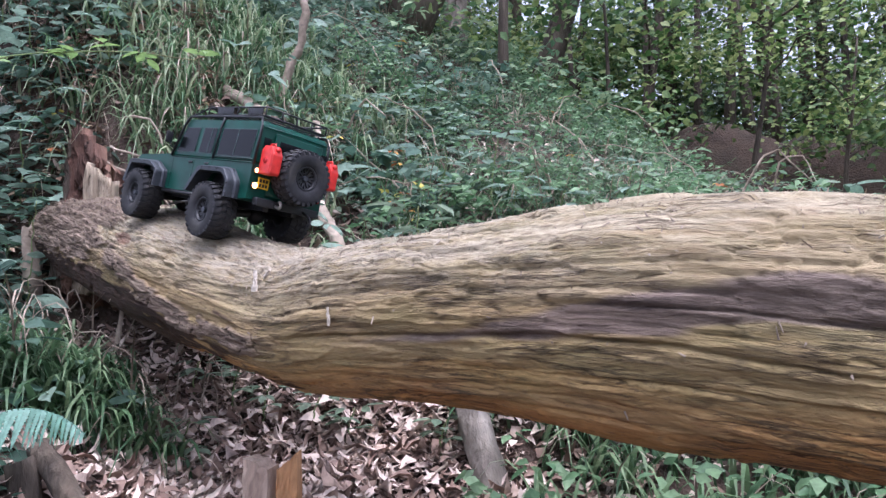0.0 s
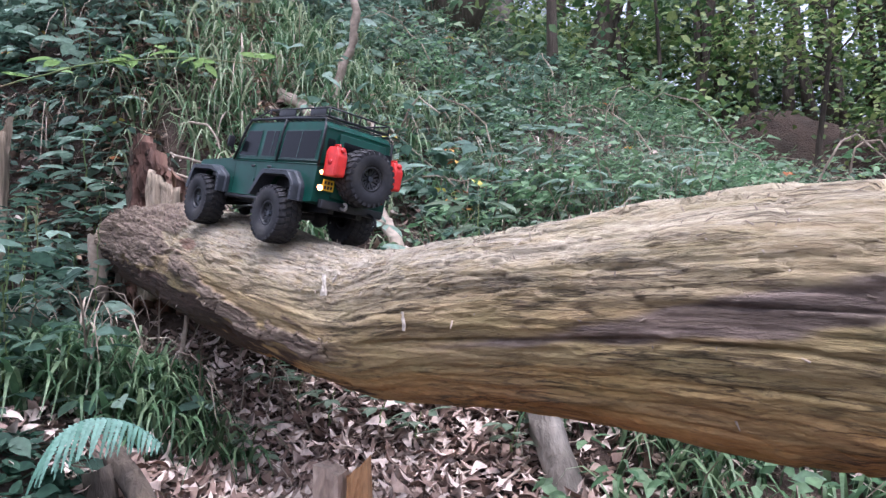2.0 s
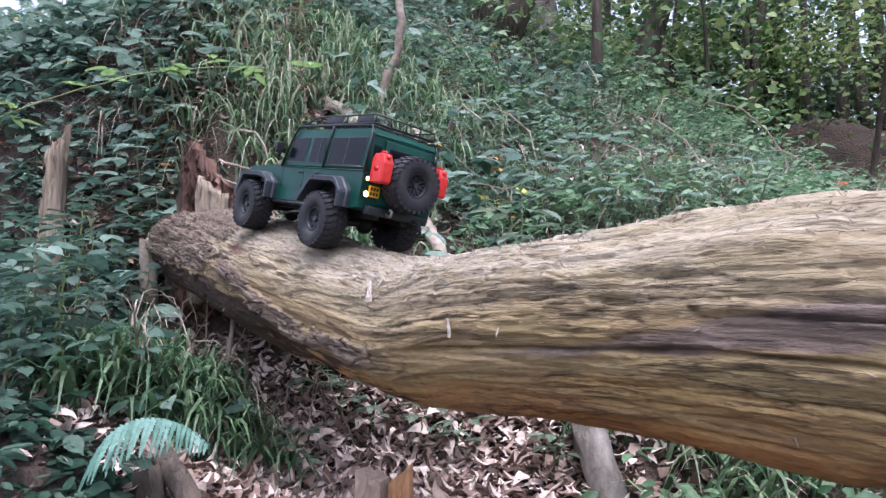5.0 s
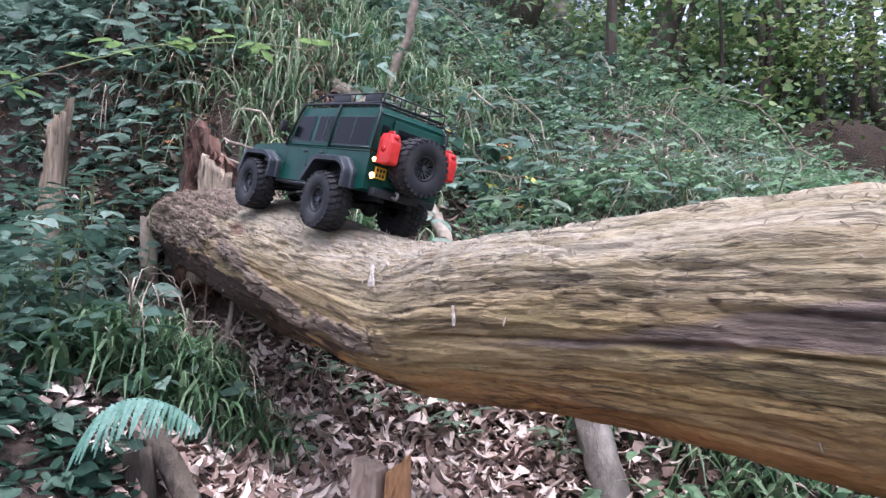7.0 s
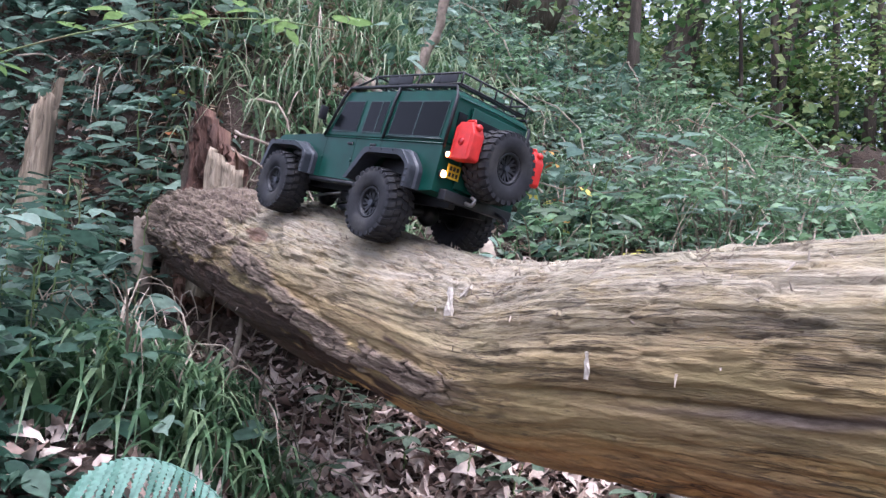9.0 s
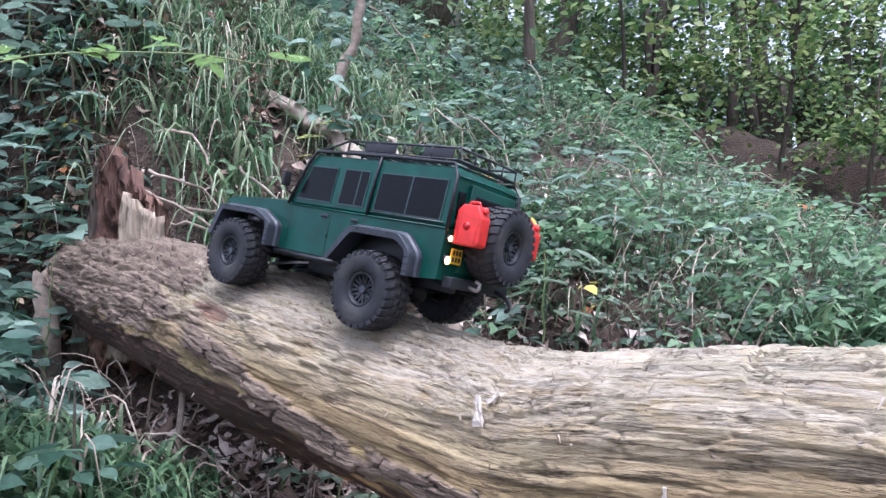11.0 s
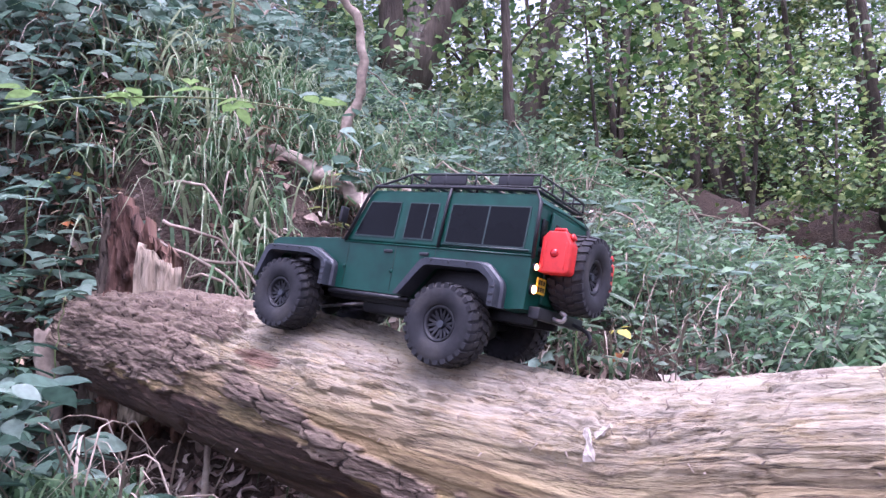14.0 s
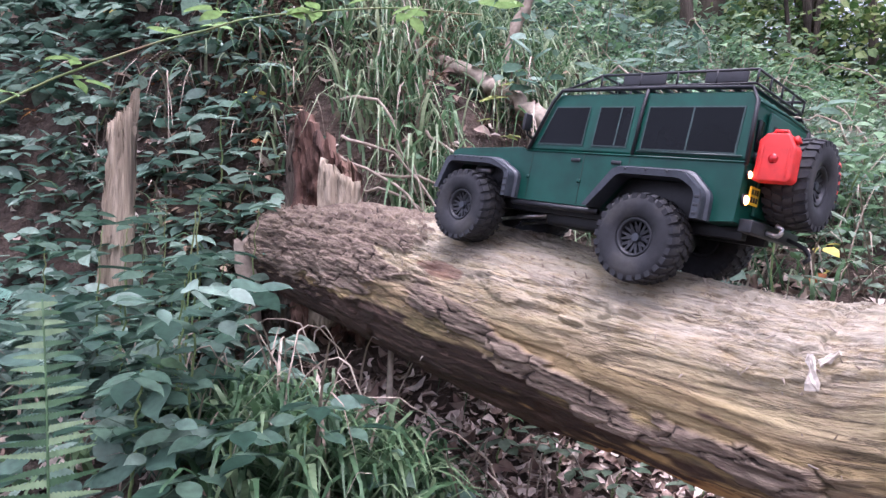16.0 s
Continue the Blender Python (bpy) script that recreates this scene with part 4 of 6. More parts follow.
for k, (a, b, c) in enumerate([((-1.53, 1.86, 1.09), (-1.4, 1.9, 1.03), (-1.28, 1.93, 0.86)), ((-1.56, 1.84, 1.05), (-1.42, 1.88, 0.98), (-1.3, 1.9, 0.84)), ((-1.47, 1.92, 1.0), (-1.3, 1.95, 0.97), (-1.12, 1.96, 0.9)), ((-1.6, 2.0, 1.22), (-1.48, 2.0, 1.2), (-1.42, 2.0, 1.05)), ((-1.36, 2.02, 1.12), (-1.25, 2.02, 1.02), (-1.2, 2.0, 0.93)), ((-1.5, 1.9, 0.96), (-1.38, 1.92, 0.93), (-1.26, 1.94, 0.83))]):
    foot = (c[0] + 0.05, c[1] + 0.02, float(land(c[0] + 0.05, c[1] + 0.02)) - 0.01)
    stick("dry_cane", [a, b, c, foot], 0.0045, 0.0025, M_STICK, "dry brown bramble cane bent over beside the stump", "cane", 700 + k, 14, wobble=0.004, sides=6, group="dry canes")
for k in range(30):
    px, py = rs.normal(-0.62, 0.32), rs.normal(1.5, 0.22)
    a, ln = rs.uniform(0, 6.28), rs.uniform(0.05, 0.18)
    q = [(px + math.cos(a) * ln * s, py + math.sin(a) * ln * s, float(land(px + math.cos(a) * ln * s, py + math.sin(a) * ln * s)) + 0.016) for s in (-0.5, 0, 0.5)]
    stick("fallen_twig", q, 0.004, 0.0025, M_STICK, "thin fallen twig lying in the leaf litter", "twig", k, 6, wobble=0.002, sides=6, group="fallen twigs")

# chips on the trunk
def log_point(x, deg, lift=0.0):
    X, A = np.array([[x]]), np.array([[radians(deg)]])
    z = log_relief(X, A)[0]
    return Vector(log_surface(X, A, z + lift)[0, 0])


def chip(name, x, deg, long, wide, thick, turn, label, seed, tilt=0.3):
    p = log_point(x, deg, 0.002)
    nrm = (p - Vector(trunk_at(np.array([x]))[0][0])).normalized()
    t = (log_point(x + 0.02, deg) - log_point(x - 0.02, deg)).normalized()
    s = nrm.cross(t).normalized()
    w = (t * math.cos(turn) + s * math.sin(turn)).normalized()
    bm = bmesh.new()
    e = nrm.cross(w)
    lift = nrm * (long * tilt)
    slab(bm, [p - w * long / 2 - e * wide / 2, p + w * long / 2 - e * wide * 0.25 + lift, p + w * long / 2 + e * wide * 0.2 + lift, p - w * long / 2 + e * wide / 2], thick, seed, thick * 0.35, 5)
    return tagged(part(name, bm, M_CHIP, None), label, "wood chip")


chip("wood_chip", -0.59, 150, 0.034, 0.012, 0.004, 1.75, "white freshly torn wood chip standing on the log", 3, 0.5)
chip("wood_chip", -0.575, 142, 0.022, 0.009, 0.003, 0.5, "white freshly torn wood chip standing on the log", 4, 0.4)
chip("splinter", -0.37, 178, 0.028, 0.005, 0.0025, 1.4, "thin pale splinter stuck on the log's flank", 5, 0.2)
bits = bmesh.new()
rs = np.random.RandomState(77)
for k in range(520):
    xx, dd = rs.uniform(-1.5, 0.7), rs.normal(118, 38)
    p = log_point(xx, dd, 0.001)
    nrm = (p - Vector(trunk_at(np.array([xx]))[0][0])).normalized()
    t = Vector((rs.normal(), rs.normal(), rs.normal()))
    t = (t - nrm * t.dot(nrm)).normalized()
    e, ln, wd = nrm.cross(t), 0.003 + 0.011 * rs.rand() ** 3, rs.uniform(0.0006, 0.0018)
    up = nrm * rs.uniform(0, 0.008)
    vs = [bits.verts.new(q) for q in (p - e * wd, p + t * ln + up - e * wd * 0.4, p + t * ln + up + e * wd * 0.4, p + e * wd, p + nrm * 0.0015 - e * wd * 0.6, p + t * ln + up + nrm * 0.001, p + nrm * 0.0015 + e * wd * 0.6)]
    for f in ((0, 1, 5, 4), (4, 5, 6), (6, 5, 2, 3), (0, 3, 2, 1)):
        bits.faces.new([vs[i] for i in f])
tagged(part("wood_crumbs", bits, M_PALE, None), "pale wood crumbs and splinters strewn over the log", "wood crumbs", kind="stuff")

# ---- the model truck ----
TRUCK = basis((-0.775, 1.315, 0.726), (-0.848, 0.495, 0.185), (-0.485, -0.868, 0.1))
M_GREEN = material("green_paint", [(0.0015, 0.04, 0.028), (0.0025, 0.052, 0.036)], 3.0, bump=0.03, rough=0.4, coat=0.03, spec=0.25, dist=0.001, fine=30.0)
M_RUBBER = material("tyre_rubber", [(0.009, 0.0095, 0.012), (0.018, 0.019, 0.022), (0.04, 0.038, 0.035)], 25, fine=160.0, rough=0.85, bump=0.2, dist=0.001)
M_BLACK = material("black_plastic", [(0.008, 0.009, 0.011), (0.018, 0.019, 0.022)], 12, fine=200.0, rough=0.5, bump=0.05, dist=0.001)
M_FLARE = material("satin_black_plastic", [(0.022, 0.027, 0.034), (0.042, 0.048, 0.057)], 9, fine=220.0, rough=0.45, bump=0.05, dist=0.001)
M_GLASS = material("tinted_window", [(0.002, 0.003, 0.0035), (0.004, 0.005, 0.006)], 4, fine=20.0, rough=0.2, bump=0.0, spec=0.12)
M_RED = material("red_plastic", [(0.5, 0.02, 0.015), (0.62, 0.035, 0.025)], 9, fine=60.0, rough=0.45, bump=0.05, dist=0.001)
M_YELLOW = material("yellow_plate", [(0.65, 0.4, 0.01), (0.75, 0.5, 0.02)], 30, bump=0.0, rough=0.4)
M_STEEL = material("dull_steel", [(0.3, 0.3, 0.31), (0.5, 0.5, 0.5)], 30, fine=200.0, rough=0.4, metal=0.9, bump=0.1, dist=0.001)
M_SEAM = material("panel_seam", [(0.003, 0.02, 0.013), (0.004, 0.028, 0.018)], 3, bump=0.0, rough=0.6)
M_EDGE = material("window_seal", [(0.012, 0.032, 0.028), (0.03, 0.055, 0.05)], 10, bump=0.0, rough=0.4)
M_LAMP = bpy.data.materials.new("lit_lamp")
M_LAMP.use_nodes = True
M_LAMP.node_tree.nodes["Principled BSDF"].inputs["Emission Color"].default_value = (1.0, 0.33, 0.07, 1)
M_LAMP.node_tree.nodes["Principled BSDF"].inputs["Emission Strength"].default_value = 6.0
M_DARKRED = material("red_lens", [(0.3, 0.01, 0.01), (0.4, 0.02, 0.02)], 9, bump=0.0, rough=0.2)

truck = new("model_truck")
truck.matrix_world = TRUCK
tagged(truck, "dark green model off-road truck with roof rack on the log", "model truck")


def bevelled(bm, width=0.002, seg=2):
    bmesh.ops.bevel(bm, geom=[e for e in bm.edges], offset=width, segments=seg, affect="EDGES", profile=0.6)
    return bm


def block_part(name, lo, hi, mat, parent=None, label="", bevel=0.0015, turn=None):
    bm = bmesh.new()
    box(bm, lo, hi)
    bevelled(bm, bevel)
    if turn is not None:
        bmesh.ops.transform(bm, matrix=turn, verts=bm.verts)
    return part(name, bm, mat, truck if parent is None else parent, label, True)


def bar(name, points, r, mat, parent=None, label="", sides=8, steps=0):
    c = curve_points(points, steps) if steps else [Vector(p) for p in points]
    return part(name, tube(c, [r] * len(c), sides), mat, truck if parent is None else parent, label, True)


def prism(outline, y0, y1):
    """A closed outline in x and z, pulled from y0 to y1."""
    bm = bmesh.new()
    a = [bm.verts.new((x, y0, z)) for x, z in outline]
    b = [bm.verts.new((x, y1, z)) for x, z in outline]
    bm.faces.new(a), bm.faces.new(b[::-1])
    for i in range(len(a)):
        j = (i + 1) % len(a)
        bm.faces.new((a[j], a[i], b[i], b[j]))
    bmesh.ops.recalc_face_normals(bm, faces=bm.faces)
    bmesh.ops.triangulate(bm, faces=[f for f in bm.faces if len(f.verts) > 4])
    return bm


def rounded(points, r, n=4):
    """An open outline with its inner corners rounded."""
    out = [points[0]]
    for p, q, w in zip(points, points[1:], points[2:]):
        p, q, w = Vector(p), Vector(q), Vector(w)
        a, b = q + (p - q).normalized() * r, q + (w - q).normalized() * r
        out += [tuple((1 - u) ** 2 * a + 2 * u * (1 - u) * q + u * u * b) for u in [k / n for k in range(n + 1)]]
    return out + [points[-1]]


def arch(cx, grow=0.0):
    """The squared wheel arch, front foot to rear foot: sloped front, flat top, steep back."""
    front, back = (0.084, 0.074) if cx < 0.1 else (0.064, 0.088)
    g = grow
    return rounded([(cx + front + g, 0.08), (cx + 0.044 + g * 0.7, 0.131 + g), (cx - 0.05 - g * 0.5, 0.131 + g), (cx - back - g, 0.113 if cx < 0.1 else 0.118), (cx - back - g, 0.08)], 0.009)


HALF, SILL, BELT, ROOF = 0.09, 0.079, 0.156, 0.243
outline = [(0.388, 0.128), (0.386, 0.1)] + arch(0.324) + arch(0.0) + [(-0.112, 0.084), (-0.113, BELT), (0.226, BELT), (0.238, 0.159), (0.376, 0.152), (0.388, 0.146)]
outline = [p for i, p in enumerate(outline) if i == 0 or math.dist(p, outline[i - 1]) > 1e-4]
part("body", prism(outline, -HALF, HALF), M_GREEN, truck, "dark green painted body")


def cab_y(z):
    return HALF - 0.0005 - 0.0075 * (z - BELT) / (ROOF - BELT)


def slanted(points, lift, thick, side=1):
    """A panel on the leaning cab side, from x and z corners."""
    bm = bmesh.new()
    outer = [bm.verts.new((x, side * (cab_y(z) + lift), z)) for x, z in points]
    inner = [bm.verts.new((x, side * (cab_y(z) + lift - thick), z)) for x, z in points]
    bm.faces.new(outer), bm.faces.new(inner[::-1])
    for i in range(len(outer)):
        j = (i + 1) % len(outer)
        bm.faces.new((outer[j], outer[i], inner[i], inner[j]))
    bmesh.ops.recalc_face_normals(bm, faces=bm.faces)
    return bm


bm = bmesh.new()
cab = [(-0.1125, BELT + 0.001), (0.224, BELT + 0.001), (0.196, ROOF - 0.01), (0.186, ROOF), (-0.1, ROOF), (-0.109, ROOF - 0.008)]
L = [bm.verts.new((x, cab_y(z) - 0.001, z)) for x, z in cab]
R = [bm.verts.new((x, -cab_y(z) + 0.001, z)) for x, z in cab]
bm.faces.new(L), bm.faces.new(R[::-1])
for i in range(6):
    j = (i + 1) % 6
    bm.faces.new((L[j], L[i], R[i], R[j]))
bmesh.ops.recalc_face_normals(bm, faces=bm.faces)
part("cab", bevelled(bm, 0.004, 3), M_GREEN, truck, "dark green painted cab", True)
for k in range(5):
    yy = -0.06 + 0.03 * k
    block_part("roof_rib", (-0.095, yy - 0.004, ROOF - 0.001), (0.175, yy + 0.004, ROOF + 0.0025), M_GREEN)
WINDOWS = [[(0.205, 0.168), (0.128, 0.168), (0.128, 0.222), (0.186, 0.222)], [(0.108, 0.168), (0.056, 0.168), (0.056, 0.222), (0.108, 0.222)], [(0.03, 0.166), (-0.096, 0.166), (-0.096, 0.222), (0.03, 0.222)]]
for side in (1, -1):
    for w in WINDOWS:
        cx, cz = sum(p[0] for p in w) / 4, sum(p[1] for p in w) / 4
        frame_pts = [(cx + (p[0] - cx) * (1 + 0.0022 / abs(p[0] - cx)), cz + (p[1] - cz) * (1 + 0.002 / abs(p[1] - cz))) for p in w]
        fr = part("window_frame", slanted(frame_pts, 0.0004, 0.001, side), M_EDGE, truck, "thin dark window seal")
        part("pane", slanted(w, 0.0009, 0.001, side), M_GLASS, fr, "dark tinted window")
        # rear window's divider; on the middle pane the bar imitates a reflection
        if w is not WINDOWS[0]:
            mx = (w[0][0] + w[1][0]) / 2 - (0.009 if w is WINDOWS[1] else 0)
            part("divider_and_reflection", slanted([(mx + 0.0011, w[0][1]), (mx - 0.0011, w[0][1]), (mx - 0.0011, w[2][1]), (mx + 0.0011, w[2][1])], 0.0014, 0.001, side), M_EDGE, fr)
    # waist mouldings, door seams, handles and hinges
    y = side * HALF
    bar("waist_moulding", [(0.224, y, BELT - 0.001), (-0.112, y, BELT - 0.001)], 0.0017, M_GREEN, sides=6)
    bar("window_moulding", [(0.036, side * (cab_y(0.162) + 0.0005), 0.162), (-0.106, side * (cab_y(0.162) + 0.0005), 0.162)], 0.0015, M_EDGE, sides=6)
    for sx in (0.212, 0.117, 0.043):
        block_part("door_seam", (sx - 0.0007, min(y, y - side * 0.002), SILL + (0.004 if sx > 0.1 else 0.045)), (sx + 0.0007, max(y + side * 0.0004, y), BELT - 0.002), M_SEAM, bevel=0.0002)
    for sx in (0.13, 0.062):
        block_part("door_handle", (sx - 0.008, min(y, y + side * 0.003), 0.142), (sx + 0.008, max(y, y + side * 0.003), 0.147), M_BLACK)
    for sx in (0.214, 0.119):
        block_part("hinge", (sx - 0.003, min(y, y + side * 0.002), 0.112), (sx + 0.003, max(y, y + side * 0.002), 0.118), M_GREEN)
    bar("sill_bar", [(0.238, side * 0.087, 0.075), (0.08, side * 0.087, 0.075)], 0.0045, M_BLACK, label="black sill bar")
    # wing mirror
    m = bar("wing_mirror", [(0.216, side * 0.088, 0.17), (0.222, side * 0.1, 0.177), (0.222, side * 0.104, 0.19)], 0.0015, M_BLACK)
    block_part("mirror_head", (0.219, min(side * 0.098, side * 0.113), 0.182), (0.2245, max(side * 0.098, side * 0.113), 0.207), M_BLACK, m)


def flare(cx, side):
    """A squared wheel-arch flare with a stepped outer lip and slots at its back."""
    bm = bmesh.new()
    inner, mid, outer = arch(cx, -0.004), arch(cx, 0.0055), arch(cx, 0.009)
    y0, y1, y2 = side * (HALF - 0.006), side * (HALF + 0.024), side * (HALF + 0.027)
    rows = []
    for (xi, zi), (xm, zm), (xo, zo) in zip(inner, mid, outer):
        rows.append([bm.verts.new(p) for p in ((xo, y0, zo), (xo, side * (HALF + 0.008), zo), (xm, side * (HALF + 0.011), zm), (xm, y1, zm), (xm * 0.9 + xi * 0.1, y2, zm * 0.9 + zi * 0.1), (xi, y2 - side * 0.001, zi), (xi, y0, zi))])
    for a, b in zip(rows, rows[1:]):
        for k in range(7):
            j = (k + 1) % 7
            bm.faces.new((a[k], a[j], b[j], b[k]))
    bm.faces.new(rows[0]), bm.faces.new(rows[-1][::-1])
    bmesh.ops.recalc_face_normals(bm, faces=bm.faces)
    f = part("fender_flare", bm, M_FLARE, truck, "satin black plastic wheel-arch flare")
    back = cx - (0.074 if cx < 0.1 else 0.088)
    for z in (0.086, 0.096, 0.106):
        block_part("slot", (back - 0.0045, min(y2 - side * 0.002, y2 + side * 0.0006), z - 0.0016), (back + 0.0025, max(y2 - side * 0.002, y2 + side * 0.0006), z + 0.0016), M_BLACK, f, bevel=0.0005)
    for x in (cx - 0.03, cx, cx + 0.03):
        b2 = bmesh.new()
        bmesh.ops.create_uvsphere(b2, u_segments=8, v_segments=5, radius=0.0017, matrix=pose(x, y2 - side * 0.0004, 0.1335))
        part("rivet", b2, M_BLACK, f, smooth=True)


for side in (1, -1):
    flare(0.0, side)
    flare(0.324, side)


# wheels: lugged tyre, beadlock rim with spokes
def tyre_mesh():
    W = 0.023
    prof = [(0.0232, -W * 0.82), (0.027, -W * 0.98), (0.034, -W * 1.07), (0.042, -W * 1.08), (0.048, -W * 1.02), (0.0515, -W * 0.9), (0.0525, -W * 0.45), (0.0525, W * 0.45), (0.0515, W * 0.9), (0.048, W * 1.02), (0.042, W * 1.08), (0.034, W * 1.07), (0.027, W * 0.98), (0.0232, W * 0.82)]
    bm = bmesh.new()
    n = 64
    rings = [[bm.verts.new((r * math.cos(2 * math.pi * k / n), r * math.sin(2 * math.pi * k / n), w)) for r, w in prof] for k in range(n)]
    for k in range(n):
        a, b = rings[k], rings[(k + 1) % n]
        for i in range(len(prof)):
            j = (i + 1) % len(prof)
            bm.faces.new((a[i], a[j], b[j], b[i]))
    bmesh.ops.recalc_face_normals(bm, faces=bm.faces)
    return bm


LUGS = 26


def lug_mesh(row):
    """One tread block, at angle 0: two staggered shoulder rows and two centre rows."""
    w0, w1, r0, r1, span = ((0.012, 0.0242, 0.046, 0.055, 0.145), (-0.0242, -0.012, 0.046, 0.055, 0.145), (0.001, 0.0105, 0.051, 0.055, 0.125), (-0.0105, -0.001, 0.051, 0.055, 0.125))[row]
    tw = 0.05 * (1 if row % 2 else -1)
    bm = bmesh.new()
    vs = []
    for r in (r0, r1):
        for a, w in ((0, w0), (span, w0), (span + tw, w1), (tw, w1)):
            rr = r - (0.0025 if abs(w) > 0.022 and r == r1 else 0)
            vs.append(bm.verts.new((rr * math.cos(a), rr * math.sin(a), w)))
    for f in ((0, 1, 2, 3), (7, 6, 5, 4), (0, 4, 5, 1), (1, 5, 6, 2), (2, 6, 7, 3), (3, 7, 4, 0)):
        bm.faces.new([vs[i] for i in f])
    bmesh.ops.recalc_face_normals(bm, faces=bm.faces)
    return bm


def rim_mesh():
    bm = bmesh.new()
    n = 48
    prof = [(0.0238, -0.019), (0.0238, 0.0195), (0.0222, 0.0205), (0.0197, 0.0185), (0.0187, 0.005), (0.0187, -0.019)]
    rings = [[bm.verts.new((r * math.cos(2 * math.pi * k / n), r * math.sin(2 * math.pi * k / n), w)) for r, w in prof] for k in range(n)]
    for k in range(n):
        a, b = rings[k], rings[(k + 1) % n]
        for i in range(len(prof)):
            j = (i + 1) % len(prof)
            bm.faces.new((a[i], a[j], b[j], b[i]))
    bmesh.ops.recalc_face_normals(bm, faces=bm.faces)
    return bm


def spoke_mesh(a, twist):
    bm = bmesh.new()
    c, s = math.cos(a), math.sin(a)
    c2, s2 = math.cos(a + twist), math.sin(a + twist)
    vs = []
    for z in (0.008, 0.0125):
        for r, (cc, ss), w in ((0.006, (c, s), 0.0022), (0.0195, (c2, s2), 0.0015)):
            for e in (-1, 1):
                vs.append(bm.verts.new((r * cc - e * w * ss, r * ss + e * w * cc, z + (0.003 if r > 0.01 else 0))))
    for f in ((0, 1, 3, 2), (6, 7, 5, 4), (0, 4, 5, 1), (2, 3, 7, 6), (0, 2, 6, 4), (1, 5, 7, 3)):
        bm.faces.new([vs[i] for i in f])
    bmesh.ops.recalc_face_normals(bm, faces=bm.faces)
    return bm


def shaft(name, p, q, r, mat, parent, sides=16, label=""):
    return part(name, tube([Vector(p), Vector(p) * 0.5 + Vector(q) * 0.5, Vector(q)], [r] * 3, sides), mat, parent, label, True)


MESHES = {}


def wheel(name, m, label):
    w = new(name)
    w.parent = truck
    w.matrix_local = m
    w["label"] = label
    made = [("tyre", tyre_mesh, M_RUBBER, True), ("rim", rim_mesh, M_BLACK, True)]
    made += [("spoke", (lambda k=k: spoke_mesh(2 * math.pi * (k // 2) / 8, 0.2 if k % 2 else -0.2)), M_BLACK, False) for k in range(16)]
    for i, (nm, make, mat, sm) in enumerate(made):
        if i not in MESHES:
            first = part(nm, make(), mat, w, smooth=sm)
            MESHES[i] = first.data
        else:
            ob = new(nm, MESHES[i])
            ob.parent = w
    for row in range(4):
        if ("lug", row) not in MESHES:
            me = bpy.data.meshes.new("tread_lug")
            bm = lug_mesh(row)
            bm.to_mesh(me)
            bm.free()
            me.materials.append(M_RUBBER)
            MESHES[("lug", row)] = me
        for k in range(LUGS):
            ob = new("tread_lug", MESHES[("lug", row)])
            ob.parent = w
            ob.matrix_local = pose(0, 0, 0, 0, 0, 360 * (k + (0, 0.5, 0.45, 0.95)[row]) / LUGS)
    if "disc" not in MESHES:
        bm = bmesh.new()
        bmesh.ops.create_cone(bm, cap_ends=True, segments=32, radius1=0.0188, radius2=0.0188, depth=0.006, matrix=pose(0, 0, -0.002))
        MESHES["disc"] = part("brake_disc", bm, M_BLACK, w).data
        bm = bmesh.new()
        bmesh.ops.create_cone(bm, cap_ends=True, segments=16, radius1=0.0068, radius2=0.005, depth=0.014, matrix=pose(0, 0, 0.01))
        MESHES["hub"] = part("hub", bm, M_FLARE, w).data
    else:
        for nm, key in (("brake_disc", "disc"), ("hub", "hub")):
            new(nm, MESHES[key]).parent = w


DROP = {(0.0, 1): -0.012, (0.0, -1): 0.008, (0.324, 1): -0.002, (0.324, -1): 0.02}
for x in (0.0, 0.324):
    for side in (1, -1):
        wheel("wheel", pose(x, side * 0.093, 0.059 + DROP[(x, side)], -90 * side, 0, 0) @ Matrix.Scale(1.075, 4) @ pose(0, 0, 0, 0, 0, 13 * x * 10), "black beadlock wheel with a lugged dusty tyre")
wheel("spare_wheel", pose(-0.145, -0.004, 0.147, 0, -90, 0) @ Matrix.Scale(1.05, 4), "spare wheel with a lugged tyre on the rear door")

# under the body
block_part("chassis_rail", (-0.105, 0.028, 0.066), (0.37, 0.042, 0.082), M_BLACK)
block_part("chassis_rail", (-0.105, -0.042, 0.066), (0.37, -0.028, 0.082), M_BLACK)
block_part("gearbox", (0.1, -0.035, 0.05), (0.21, 0.035, 0.082), M_BLACK, bevel=0.006)
block_part("inner_tub", (-0.1, -0.07, 0.083), (0.36, 0.07, 0.128), M_BLACK)
for x in (0.0, 0.324):
    ax = bar("axle", [(x, -0.07, 0.059 + DROP[(x, -1)] * 0.75), (x, 0, 0.059 + (DROP[(x, 1)] + DROP[(x, -1)]) / 2), (x, 0.07, 0.059 + DROP[(x, 1)] * 0.75)], 0.0085, M_BLACK, sides=12)
    bm = bmesh.new()
    bmesh.ops.create_icosphere(bm, subdivisions=2, radius=0.02, matrix=pose(x, -0.012, 0.055))
    part("diff_housing", bm, M_BLACK, ax, smooth=True)
    for side in (1, -1):
        d = bar("shock_absorber", [(x + 0.012, side * 0.05, 0.06), (x + 0.02, side * 0.05, 0.09), (x + 0.028, side * 0.05, 0.12)], 0.007, M_BLACK)
        bar("shock_shaft", [(x + 0.01, side * 0.05, 0.05), (x + 0.013, side * 0.05, 0.062), (x + 0.016, side * 0.05, 0.075)], 0.002, M_STEEL, d)
